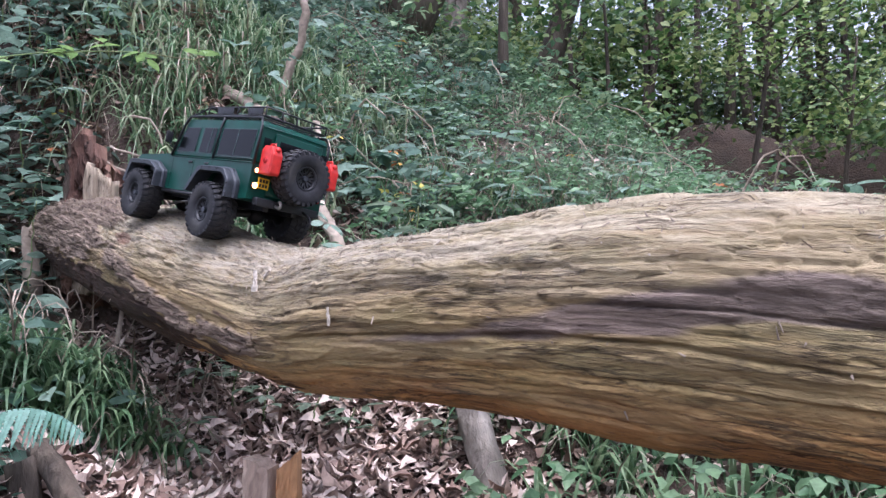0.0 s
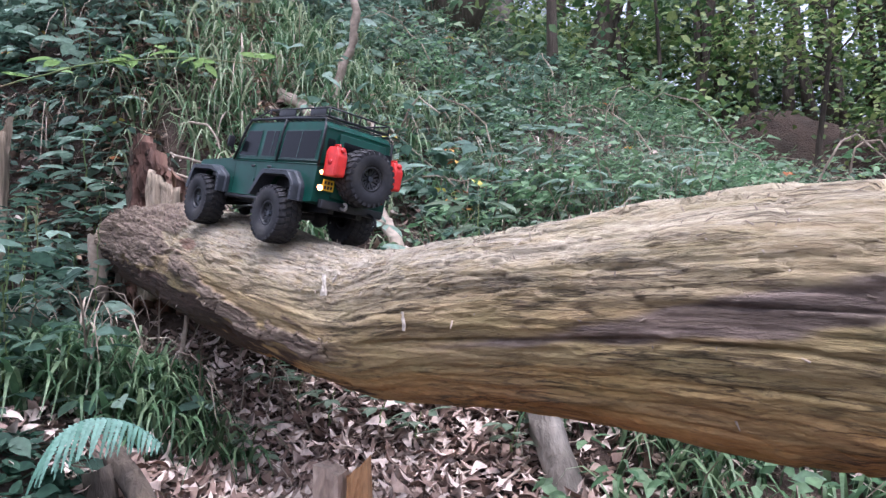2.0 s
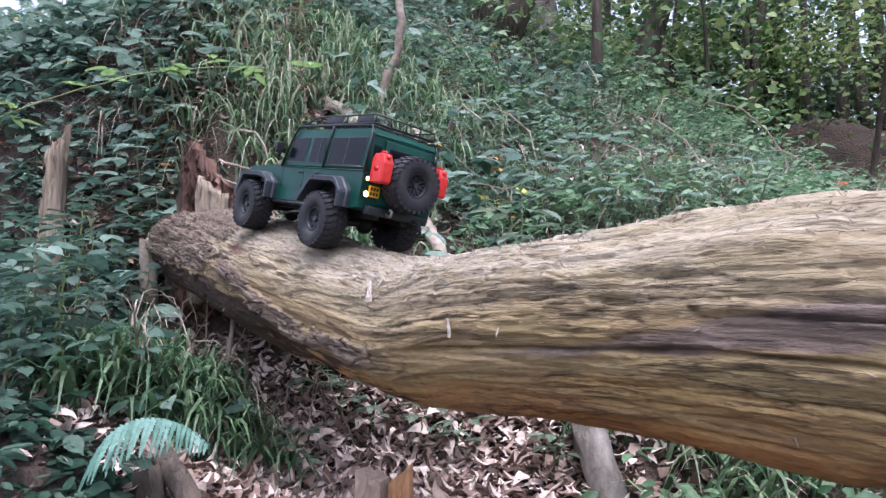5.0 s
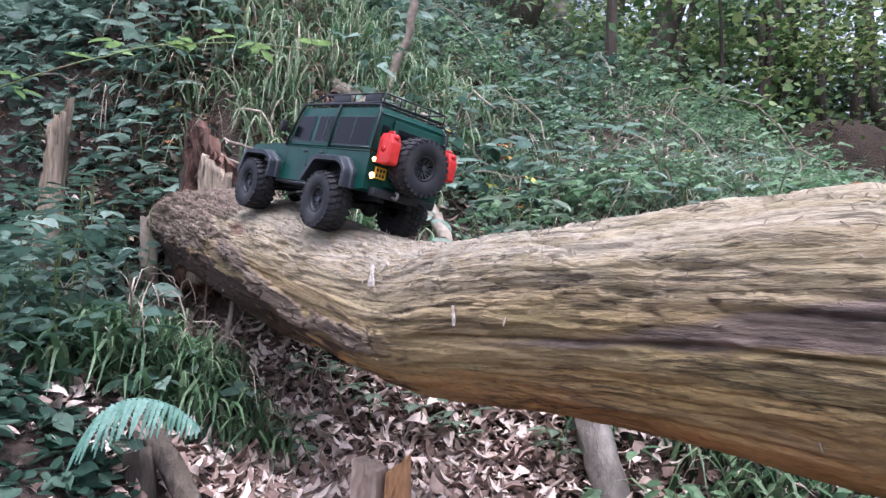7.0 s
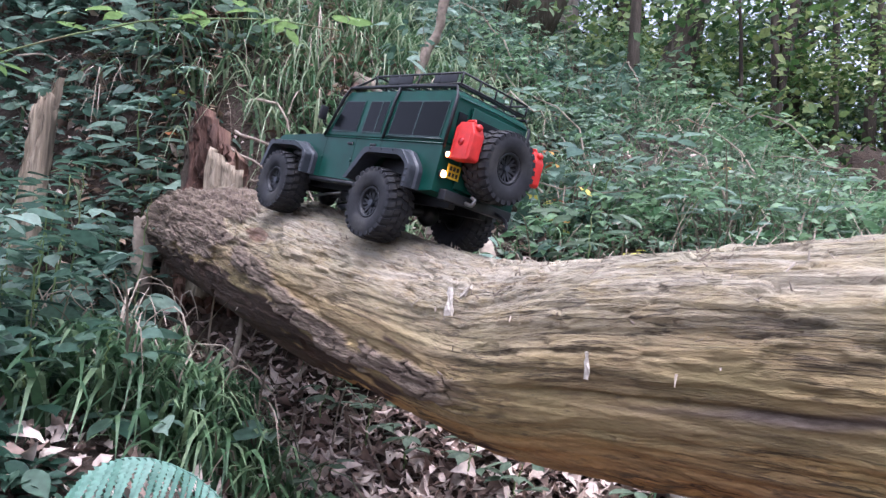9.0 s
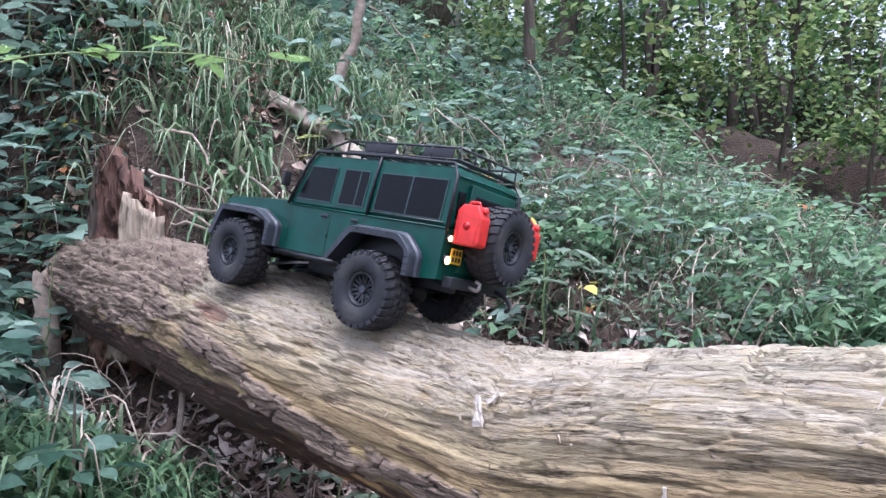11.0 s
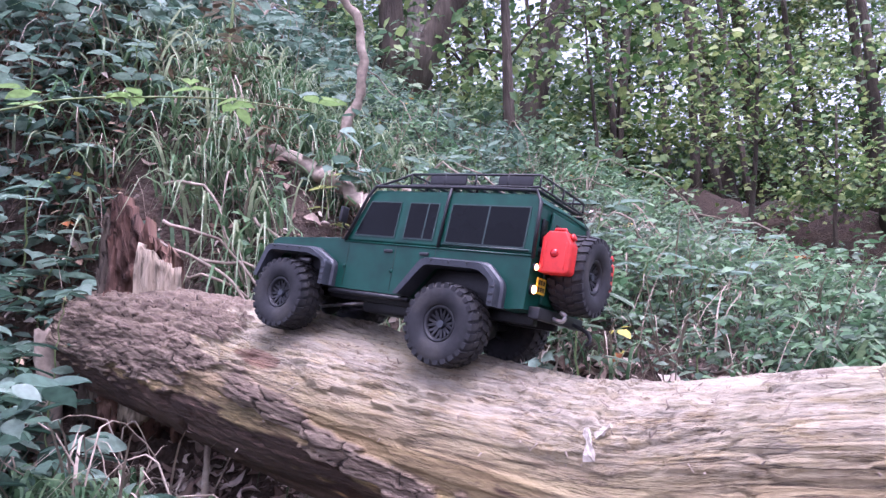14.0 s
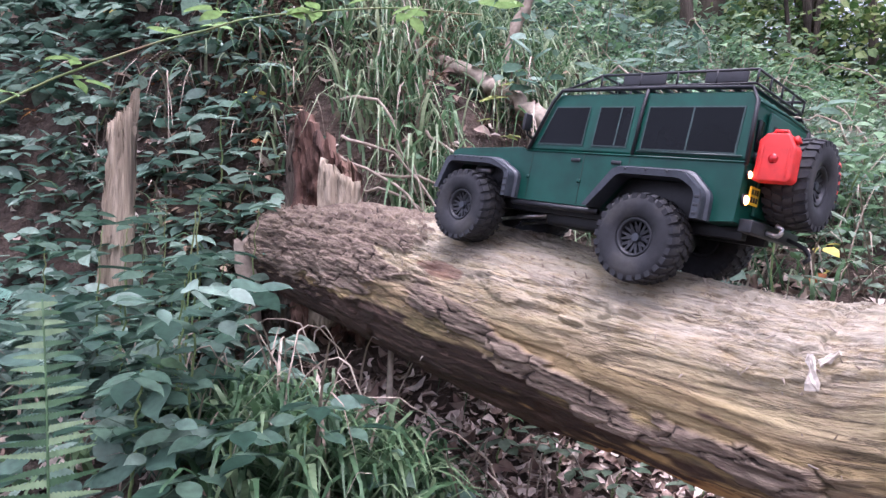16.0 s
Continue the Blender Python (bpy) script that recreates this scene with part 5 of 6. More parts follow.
for side in (1, -1):
    bar("shock_reservoir", [(0.306, side * 0.074, 0.12), (0.322, side * 0.074, 0.1205), (0.338, side * 0.074, 0.121)], 0.006, M_STEEL, label="bright metal shock reservoir", sides=12)
bar("drive_shaft", [(0.02, -0.01, 0.056), (0.07, -0.005, 0.062), (0.11, 0, 0.066)], 0.004, M_STEEL, label="bare steel drive shaft")
bar("drive_shaft", [(0.31, -0.01, 0.056), (0.26, -0.005, 0.062), (0.2, 0, 0.066)], 0.004, M_STEEL, label="bare steel drive shaft")
for x0, x1 in ((0.01, 0.11), (0.31, 0.21)):
    for side in (1, -1):
        bar("link_rod", [(x0, side * 0.03, 0.046), ((x0 + x1) / 2, side * 0.03, 0.056), (x1, side * 0.03, 0.064)], 0.0028, M_STEEL)

# bumpers
rear = block_part("rear_bumper", (-0.128, -0.075, 0.074), (-0.112, 0.075, 0.09), M_BLACK, label="black steel rear bumper")
bar("tow_hook", [(-0.128, 0.03, 0.08), (-0.142, 0.03, 0.078), (-0.146, 0.03, 0.086), (-0.138, 0.03, 0.09)], 0.003, M_STEEL, rear, "steel tow hook", steps=10)
bar("tow_hook", [(-0.128, -0.04, 0.08), (-0.15, -0.04, 0.072), (-0.158, -0.04, 0.06), (-0.152, -0.04, 0.054)], 0.003, M_BLACK, rear, steps=10)
front = block_part("front_bumper", (0.386, -0.08, 0.096), (0.404, 0.08, 0.112), M_BLACK, label="black steel front bumper")
block_part("grille", (0.385, -0.05, 0.116), (0.391, 0.05, 0.146), M_BLACK)
for side in (1, -1):
    bm = bmesh.new()
    bmesh.ops.create_cone(bm, cap_ends=True, segments=24, radius1=0.013, radius2=0.011, depth=0.008, matrix=pose(0.392, side * 0.066, 0.132, 0, 90, 0))
    part("headlight", bm, M_STEEL, truck, "round chrome headlight", True)
    bar("bonnet_rail", [(0.24, side * 0.08, 0.16), (0.31, side * 0.08, 0.1565), (0.374, side * 0.08, 0.1535)], 0.0015, M_GREEN)

# rear face: window, lamps, plate, fuel cans
door = block_part("rear_door", (-0.1165, -0.066, 0.096), (-0.1115, 0.05, 0.224), M_GREEN, label="dark green rear door", bevel=0.0018)
block_part("rear_window", (-0.1175, -0.056, 0.176), (-0.114, 0.04, 0.21), M_GLASS, door, "dark rear window")
for yy in (0.066, -0.078):
    block_part("corner_window", (-0.1136, yy - 0.008, 0.172), (-0.1105, yy + 0.008, 0.21), M_GLASS, label="narrow dark corner window", bevel=0.0008)
bar("roof_gutter", [(-0.112, 0.078, 0.23), (-0.1145, 0, 0.2315), (-0.112, -0.078, 0.23)], 0.0016, M_GREEN, sides=6)


def lamp(y, z, r, mat, label):
    bm = bmesh.new()
    bmesh.ops.create_cone(bm, cap_ends=True, segments=20, radius1=r * 1.25, radius2=r * 1.25, depth=0.004, matrix=pose(-0.1145, y, z, 0, 90, 0))
    b = part("tail_lamp", bm, M_BLACK, truck, label, True)
    bm = bmesh.new()
    bmesh.ops.create_uvsphere(bm, u_segments=16, v_segments=8, radius=r, matrix=pose(-0.1165, y, z) @ Matrix.Diagonal((0.6, 1, 1, 1)))
    part("lens", bm, mat, b, smooth=True)


lamp(0.08, 0.142, 0.0042, M_LAMP, "small lit tail lamp")
lamp(0.078, 0.112, 0.0058, M_LAMP, "lit lower tail lamp")
lamp(-0.08, 0.142, 0.0042, M_DARKRED, "small red tail lamp")
lamp(-0.078, 0.112, 0.0058, M_DARKRED, "red lower tail lamp")
plate = block_part("number_plate", (-0.1185, 0.048, 0.108), (-0.1165, 0.074, 0.13), M_YELLOW, label="yellow number plate", bevel=0.0005)
for row, z in enumerate((0.111, 0.1205)):
    for k in range(3):
        y = 0.0515 + 0.0072 * k
        block_part("plate_mark", (-0.1191, y, z), (-0.1184, y + 0.0048, z + 0.0065), M_BLACK, plate, bevel=0.0002)


def fuel_can(y0, y1, label):
    prof = [(-0.119, 0.136), (-0.158, 0.136), (-0.162, 0.14), (-0.162, 0.176), (-0.152, 0.193), (-0.127, 0.193), (-0.119, 0.184)]
    bm = bmesh.new()
    a = [bm.verts.new((x, y0, z)) for x, z in prof]
    b = [bm.verts.new((x, y1, z)) for x, z in prof]
    bm.faces.new(a), bm.faces.new(b[::-1])
    for i in range(7):
        j = (i + 1) % 7
        bm.faces.new((a[j], a[i], b[i], b[j]))
    bmesh.ops.recalc_face_normals(bm, faces=bm.faces)
    can = part("fuel_can", bevelled(bm, 0.0025, 3), M_RED, truck, label, True)
    cy = (y0 + y1) / 2
    out = math.copysign(1, cy)
    face = max(y0, y1) if cy > 0 else min(y0, y1)
    bm = bmesh.new()
    bmesh.ops.create_cone(bm, cap_ends=True, segments=20, radius1=0.0062, radius2=0.005, depth=0.003, matrix=pose(-0.139, face + out * 0.0006, 0.163, -90 * out, 0, 0))
    part("emblem_boss", bm, M_DARKRED, can, smooth=True)
    bm = bmesh.new()
    bmesh.ops.create_cone(bm, cap_ends=True, segments=16, radius1=0.005, radius2=0.005, depth=0.006, matrix=pose(-0.158, cy, 0.187, 0, -60, 0))
    part("cap", bm, M_RED, can, smooth=True)
    bar("handle", [(-0.129, cy, 0.192), (-0.132, cy, 0.1975), (-0.146, cy, 0.1975), (-0.149, cy, 0.192)], 0.002, M_RED, can)
    for x in (-0.125, -0.1555):
        block_part("rib", (x - 0.0014, min(face - out * 0.001, face + out * 0.001), 0.142), (x + 0.0014, max(face - out * 0.001, face + out * 0.001), 0.178), M_RED, can, bevel=0.0006)
    bar("mounting_bracket", [(-0.112, cy, 0.165), (-0.116, cy, 0.165), (-0.121, cy, 0.165)], 0.006, M_BLACK, can)


fuel_can(0.058, 0.08, "red plastic fuel can on the rear door")
fuel_can(-0.084, -0.064, "red plastic fuel can on the rear corner")

# roof rack and outer cage
rack = new("roof_rack")
rack.parent = truck
rack["label"] = "black tubular roof rack"
RX0, RX1, RY, RZ0, RZ1 = -0.101, 0.122, 0.076, 0.2535, 0.2705
for z, nm in ((RZ0, "lower_rail"), (RZ1, "upper_rail")):
    bar(nm, [(RX0, -RY, z), (RX0, RY, z), (RX1, RY, z), (RX1, -RY, z), (RX0, -RY, z)], 0.0019, M_BLACK, rack, sides=7)
for side in (1, -1):
    for x in (RX0, -0.05, 0.004, 0.058, RX1):
        bar("rack_post", [(x, side * RY, RZ0), (x, side * RY, (RZ0 + RZ1) / 2), (x, side * RY, RZ1)], 0.0016, M_BLACK, rack, sides=6)
for y in (-0.037, 0.0, 0.037):
    for x in (RX0, RX1):
        bar("rack_post", [(x, y, RZ0), (x, y, (RZ0 + RZ1) / 2), (x, y, RZ1)], 0.0016, M_BLACK, rack, sides=6)
for k in range(9):
    x = RX0 + 0.012 + k * 0.024
    block_part("rack_slat", (x - 0.004, -RY, RZ0 - 0.001), (x + 0.004, RY, RZ0 + 0.0012), M_BLACK, rack, bevel=0.0004)
for x0, x1 in ((-0.09, -0.035), (0.02, 0.085)):
    block_part("side_board", (x0, RY - 0.0008, RZ0 + 0.002), (x1, RY + 0.0012, RZ1 - 0.002), M_BLACK, rack, "solid rack side panel", bevel=0.0004)
for side in (1, -1):
    ey = side * 0.0865
    cage = bar("outer_cage", [(0.222, side * 0.0915, BELT), (0.195, side * 0.0865, 0.23), (0.184, side * 0.083, ROOF + 0.005), (0.12, side * 0.081, ROOF + 0.0062), (0.0, side * 0.081, ROOF + 0.0062), (-0.1, side * 0.081, ROOF + 0.004), (-0.111, side * 0.0845, ROOF - 0.012), (-0.1135, side * 0.089, 0.152)], 0.0028, M_BLACK, label="black tubular outer cage")
    for x in (0.04,):
        bar("cage_hoop", [(x, side * 0.07, ROOF + 0.006), (x, side * 0.082, ROOF + 0.003), (x, side * 0.0865, 0.22), (x, side * 0.0915, BELT)], 0.0026, M_BLACK, cage)
    bar("cage_strut", [(0.184, side * 0.083, ROOF + 0.005), (0.15, side * 0.078, RZ0 + 0.006), (RX1, side * RY, RZ1)], 0.0019, M_BLACK, cage)
    for x in (-0.08, 0.0, 0.09):
        bar("rack_foot", [(x, side * 0.074, ROOF - 0.002), (x, side * 0.0745, ROOF + 0.006), (x, side * RY, RZ0)], 0.002, M_BLACK, cage)

# ---- trees ----
M_TRUNK = material("dark_trunk_bark", [(0.025, 0.02, 0.016), (0.075, 0.06, 0.045), (0.13, 0.11, 0.085)], 6.0, (1, 1, 0.2), fine=40.0, bump=1.0, dist=0.03, rough=0.95)
M_MAPLE = material("bright_leaf", [(0.06, 0.13, 0.035), (0.13, 0.22, 0.065), (0.27, 0.34, 0.12)], **LEAF)


def cloud(centres, spread, per, size, seed, droop=-0.25):
    rs = np.random.RandomState(seed)
    base = np.repeat(centres, per, 0) + rs.normal(0, 1, (len(centres) * per, 3)) * np.asarray(spread)
    n = len(base)
    a = rs.uniform(0, 2 * np.pi, n)
    way = np.stack([np.cos(a), np.sin(a), rs.normal(droop, 0.35, n)], -1)
    nrm = np.stack([rs.normal(0, 0.7, n), rs.normal(-0.55, 0.7, n), np.ones(n)], -1)
    s = rs.uniform(size[0], size[1], n)
    return leaves(base, way, nrm, s, s * 0.85, OVATE, OVATE_T)


def tree(x, y, radius, height, lean=(0, 0), crown_at=(0.1, 0.9), reach=1.7, clumps=30, per=64, seed=1, mat=M_TRUNK, leaf=M_CANOPY, size=(0.05, 0.1), label="tall woodland tree with a dark trunk and thin green crown", limbs=6):
    rs = np.random.RandomState(seed)
    z = float(land(x, y)) - 0.15
    t = new("tree")
    t.location = (x, y, z)
    tagged(t, label, "tree", "trees on the slope")
    k = np.linspace(0, 1, 14)
    bend = rs.normal(0, 0.03, (14, 2)).cumsum(0) * height * 0.12
    mid = np.stack([lean[0] * height * k + bend[:, 0] * k, lean[1] * height * k + bend[:, 1] * k, height * k], -1)
    rad = radius * (1 - 0.75 * k) * (1 + 0.5 * np.exp(-k * 18))
    part("trunk", tube(mid, rad, 14, 0.12, seed), mat, t, smooth=True)
    tips = []
    for i in range(limbs):
        f = rs.uniform(crown_at[0] * 0.7, 0.95)
        p = mid[int(f * 13)]
        a, ln = rs.uniform(0, 6.28), reach * rs.uniform(0.5, 1.0)
        q = [p, p + np.array([math.cos(a) * ln * 0.4, math.sin(a) * ln * 0.4, ln * 0.25]), p + np.array([math.cos(a) * ln * 0.8, math.sin(a) * ln * 0.8, ln * 0.35]), p + np.array([math.cos(a) * ln, math.sin(a) * ln, ln * 0.3])]
        c = curve_points(q, 9, 0.015, seed + i)
        part("limb", tube(c, np.linspace(radius * 0.28, radius * 0.05, 9), 7, 0.15, seed + i), mat, t, smooth=True)
        tips += [c[4], c[6], c[8]]
    if clumps:
        cen = np.array([tips[i] + rs.normal(0, 0.28, 3) * reach for i in rs.randint(0, len(tips), clumps * 2 // 3)] + [[mid[int(f * 13)][0] + rs.normal(0, reach * 0.55), mid[int(f * 13)][1] + rs.normal(0, reach * 0.55), height * f] for f in rs.uniform(*crown_at, clumps // 3)])
        ob = tri_mesh("crown", *cloud(cen, (0.26, 0.26, 0.08), per, size, seed + 50), leaf)
        ob.parent = t
    return t


tree(-1.33, 4.75, 0.085, 7.0, (0.0, 0.0), seed=2, clumps=14, crown_at=(0.5, 1.0))
tree(-1.3, 4.7, 0.09, 7.0, (0.5, 0.02), seed=3, clumps=14, crown_at=(0.45, 1.0))
tree(-0.565, 4.55, 0.036, 5.0, (0.03, 0.0), seed=4, clumps=26, reach=0.8, label="slim young tree with a straight thin trunk")
tree(-1.4, 7.4, 0.14, 8.0, (0.0, 0.0), seed=5, clumps=14, mat=M_GREY, label="grey-barked tree standing behind the crest")
tree(-2.42, 3.8, 0.2, 6.5, (0.0, 0.0), seed=6, clumps=14, crown_at=(0.6, 1.0), label="broad old tree with a thick dark ivy-grown trunk")
tree(-0.55, 6.4, 0.12, 7.0, (0.33, 0.0), seed=7, clumps=20, crown_at=(0.4, 1.0))
tree(0.55, 7.4, 0.06, 7.0, (0.16, 0.0), seed=8, leaf=M_MAPLE)
tree(1.7, 7.4, 0.05, 6.5, (-0.06, 0.0), seed=9, leaf=M_MAPLE)
tree(2.9, 6.6, 0.06, 5.0, (0.02, 0.0), seed=10, reach=1.0)
tree(3.7, 7.3, 0.08, 7.0, (0.1, 0.0), seed=11)
tree(2.3, 8.6, 0.1, 8.0, (-0.1, 0.0), seed=12, leaf=M_MAPLE)
tree(4.9, 8.3, 0.16, 8.0, (0.0, 0.0), seed=13)
tree(1.0, 9.2, 0.1, 8.0, (0.12, 0.0), seed=14, leaf=M_MAPLE)
tree(3.3, 9.8, 0.09, 8.0, (-0.05, 0.0), seed=15)
tree(6.2, 9.0, 0.15, 8.0, (0.0, 0.0), seed=16)
tree(-3.4, 5.4, 0.14, 7.0, (0.03, 0.0), seed=17, clumps=14)
tree(-2.2, 6.4, 0.13, 8.0, (0.0, 0.0), seed=18, clumps=14)
tree(-4.6, 4.2, 0.12, 6.0, (0.0, 0.0), seed=19, clumps=14)
tree(4.4, 5.2, 0.07, 4.5, (-0.05, 0.0), seed=20, reach=1.0, leaf=M_MAPLE, crown_at=(0.2, 0.9))
for k, (px, py, r) in enumerate([(-0.06, 7.3, 0.03), (0.7, 7.4, 0.045), (1.15, 7.2, 0.035), (1.5, 7.5, 0.05), (1.9, 7.1, 0.03), (2.7, 7.6, 0.04), (3.2, 7.3, 0.06), (3.9, 6.9, 0.035)]):
    tree(px, py, r, 7.0, (0.03 * ((k * 5) % 4 - 1.5), 0.0), seed=330 + k, clumps=6, per=40, limbs=4, reach=0.9, crown_at=(0.5, 1.0), label="slender dark tree trunk at the edge of the gully")
# bright saplings over the gully
tree(1.15, 5.6, 0.03, 2.6, (0.12, -0.05), seed=21, reach=0.75, clumps=34, per=60, leaf=M_MAPLE, crown_at=(0.62, 0.95), size=(0.04, 0.07), label="young maple sapling with bright green leaves")
tree(1.9, 5.8, 0.03, 2.4, (0.05, -0.05), seed=22, reach=0.7, clumps=26, per=60, leaf=M_MAPLE, crown_at=(0.66, 0.95), size=(0.04, 0.07), label="young maple sapling with bright green leaves")
tree(0.2, 5.7, 0.025, 2.2, (0.0, 0.0), seed=23, reach=0.6, clumps=24, per=60, leaf=M_CANOPY, crown_at=(0.1, 0.95), label="young sapling with green leaves on the crest")
tree(3.1, 5.6, 0.03, 2.8, (0.0, 0.0), seed=24, reach=0.8, clumps=30, per=60, leaf=M_CANOPY, crown_at=(0.62, 0.95), label="young sapling with green leaves by the gully")
tree(-1.9, 5.2, 0.03, 2.6, (0.0, 0.0), seed=25, reach=0.8, clumps=30, per=70, leaf=M_CANOPY, crown_at=(0.05, 0.9), label="young sapling with green leaves on the crest")

# unseen canopy added overhead to dim the skylight, denser over the gully
rs = np.random.RandomState(60)
n = 900
cx, cy = rs.uniform(-14, 14, n), rs.uniform(-12, 13, n)
open_sky = (rs.rand(n) < np.where(cy > 0.0, 0.8, np.where(cy < -2, 0.85, 0.6)) - 0.12 * (cx < -1.5))
open_sky &= ~((cx > 0.8) & (cx < 7) & (cy > 4.5) & (cy < 10) & (rs.rand(n) < 0.6))
cx, cy = cx[~open_sky], cy[~open_sky]
# extra unseen clumps that shade the near left ground and the butt
cx, cy = np.concatenate([cx, rs.uniform(-4.2, -0.9, 20)]), np.concatenate([cy, rs.uniform(-3.3, -1.3, 20)])
n = len(cx)
cz = 8.0 + rs.uniform(0, 2.5, n) + 0.15 * np.maximum(cy, 0)
tagged(tri_mesh("unseen_canopy", *cloud(np.stack([cx, cy, cz], -1), (0.6, 0.6, 0.2), 30, (0.16, 0.3), 63, 0.0), M_CANOPY), "unseen leafy canopy added overhead to shade the slope", "canopy", kind="stuff")
M_FAR = material("far_leaf", [(0.045, 0.09, 0.03), (0.1, 0.17, 0.065), (0.22, 0.3, 0.13)], **LEAF)
# the wood beyond, bough by bough
def boughs(count, x0, x1, y0, y1, high, per, long, seed, low=0.2):
    """Centres of leaf clumps strung along drooping boughs."""
    r = np.random.RandomState(seed)
    bx, by = r.uniform(x0, x1, count), r.uniform(y0, y1, count)
    bz = land(bx, by) + low + high * r.rand(count) ** 1.2
    a, ln = r.uniform(0, 2 * np.pi, count), long * r.uniform(0.5, 1.0, count)
    f = np.linspace(0, 1, per)[None]
    wob = r.normal(0, 0.09, (3, count, per))
    return np.stack([bx[:, None] + np.cos(a)[:, None] * ln[:, None] * f + wob[0], by[:, None] + np.sin(a)[:, None] * 0.6 * ln[:, None] * f + wob[1], bz[:, None] + ln[:, None] * (0.12 * f - 0.35 * f * f) + wob[2]], -1).reshape(-1, 3)


tagged(tri_mesh("far_wood", *cloud(boughs(230, -11, 15, 10.0, 16.0, 9.5, 7, 2.6, 61), (0.34, 0.28, 0.12), 50, (0.09, 0.19), 62), M_FAR), "far woodland foliage with bright sky between the leaves", "woodland", kind="stuff")
tagged(tri_mesh("far_thicket", *cloud(boughs(80, -4, 13, 9.6, 12.0, 2.2, 7, 1.8, 67), (0.3, 0.25, 0.12), 50, (0.07, 0.14), 72), M_CANOPY), "dark leafy thicket in the depth of the wood", "woodland", kind="stuff")
tagged(tri_mesh("understory", *cloud(boughs(62, -2.5, 8, 8.0, 10.2, 4.4, 7, 1.5, 65, 0.8), (0.19, 0.17, 0.06), 100, (0.032, 0.068), 70), M_MAPLE), "sunlit yellow-green understory leaves in the wood", "foliage", kind="stuff")
tagged(tri_mesh("understory", *cloud(boughs(58, -5, 7.5, 7.9, 10.0, 4.2, 7, 1.4, 66, 0.8), (0.19, 0.17, 0.06), 100, (0.032, 0.068), 71), M_HAZEL), "green understory leaves in the wood", "foliage", kind="stuff")
rs = np.random.RandomState(64)
for k in range(34):
    px, py = rs.uniform(-7, 11), rs.uniform(8.6, 15)
    tree(px, py, rs.uniform(0.04, 0.11), 9.0, (rs.normal(0, 0.08), 0), seed=300 + k, clumps=0, limbs=3, reach=1.6, label="far slender tree trunk in the wood")


# ---- ferns, canes and leafy saplings near the camera ----
def fern_frond(points, width, seed, pairs=30, droop=0.3):
    """One frond: a stalk with toothed pinnae on both sides."""
    rs = np.random.RandomState(seed)
    c = curve_points(points, pairs + 5, 0, seed)[4:]
    t = unit(np.gradient(c, axis=0))
    base, way, nrm, ln = [], [], [], []
    for i in range(len(c) - 1):
        f = i / (len(c) - 1)
        long = width * (0.75 + 0.8 * f if f < 0.3 else 1.0) * (1 - f) ** 0.6 * rs.uniform(0.93, 1.05) + 0.006
        for sgn in (-1, 1):
            steep = smooth01((abs(t[i][2]) - 0.75) / 0.2)
            ref = np.array([0, 0, 1.0]) * (1 - steep) + np.array([0.79, -0.62, 0.25]) * steep
            side = unit(np.cross(t[i], ref)) * sgn
            d = unit(side * 0.8 + t[i] * 0.35 + np.array([0, 0, -droop]) + rs.normal(0, 0.05, 3))
            base.append(c[i]), way.append(d), nrm.append(unit(np.cross(np.cross(d, ref), d)) + rs.normal(0, 0.12, 3)), ln.append(long)
    ln = np.array(ln)
    return leaves(np.array(base), np.array(way), np.array(nrm), ln, np.maximum(ln * 0.2, 0.01), PINNA, PINNA_T), c


def fern(origin, fronds, label, seed, droop=0.3, mat=M_FERN):
    f = new("fern")
    f.location = origin
    tagged(f, label, "fern")
    for k, (pts, w) in enumerate(fronds):
        (v, t), c = fern_frond(pts, w, seed + k, droop=droop)
        ob = tri_mesh("frond", v, t, mat)
        ob.parent = f
        part("stalk", tube(curve_points(pts, 12), np.linspace(0.0022, 0.0008, 12), 5), mat, ob, smooth=True)
    return f


fern((-1.16, 0.97, 0.2), [([(0, 0, 0), (0.02, 0, 0.07), (0.06, -0.01, 0.15), (0.12, -0.03, 0.2), (0.18, -0.04, 0.222), (0.24, -0.05, 0.224), (0.29, -0.055, 0.212), (0.33, -0.06, 0.19)], 0.105), ([(0, 0, 0), (-0.03, 0.03, 0.1), (-0.1, 0.05, 0.16), (-0.2, 0.06, 0.13)], 0.07)], "large blue-green fern with drooping fronds on the bank", 400, 0.95)
fern((-1.385, 0.86, 0.25), [([(0, 0, 0), (0.0, 0.0, 0.14), (-0.005, 0.004, 0.27), (-0.015, 0.01, 0.38), (-0.025, 0.014, 0.47)], 0.066), ([(0, 0, 0), (-0.05, 0.04, 0.12), (-0.12, 0.08, 0.2), (-0.2, 0.12, 0.2)], 0.06), ([(0, 0, 0), (-0.08, -0.03, 0.14), (-0.15, -0.05, 0.2), (-0.24, -0.06, 0.16)], 0.06)], "upright green fern among leafy saplings", 410, mat=M_GRASS)
fern((-2.55, 1.7, 0.5), [([(0, 0, 0), (0.0, 0.0, 0.15), (0.03, -0.02, 0.3), (0.06, -0.03, 0.42)], 0.1), ([(0, 0, 0), (0.06, -0.02, 0.14), (0.15, -0.05, 0.22), (0.24, -0.06, 0.2)], 0.08)], "green fern growing beside the snag", 420)


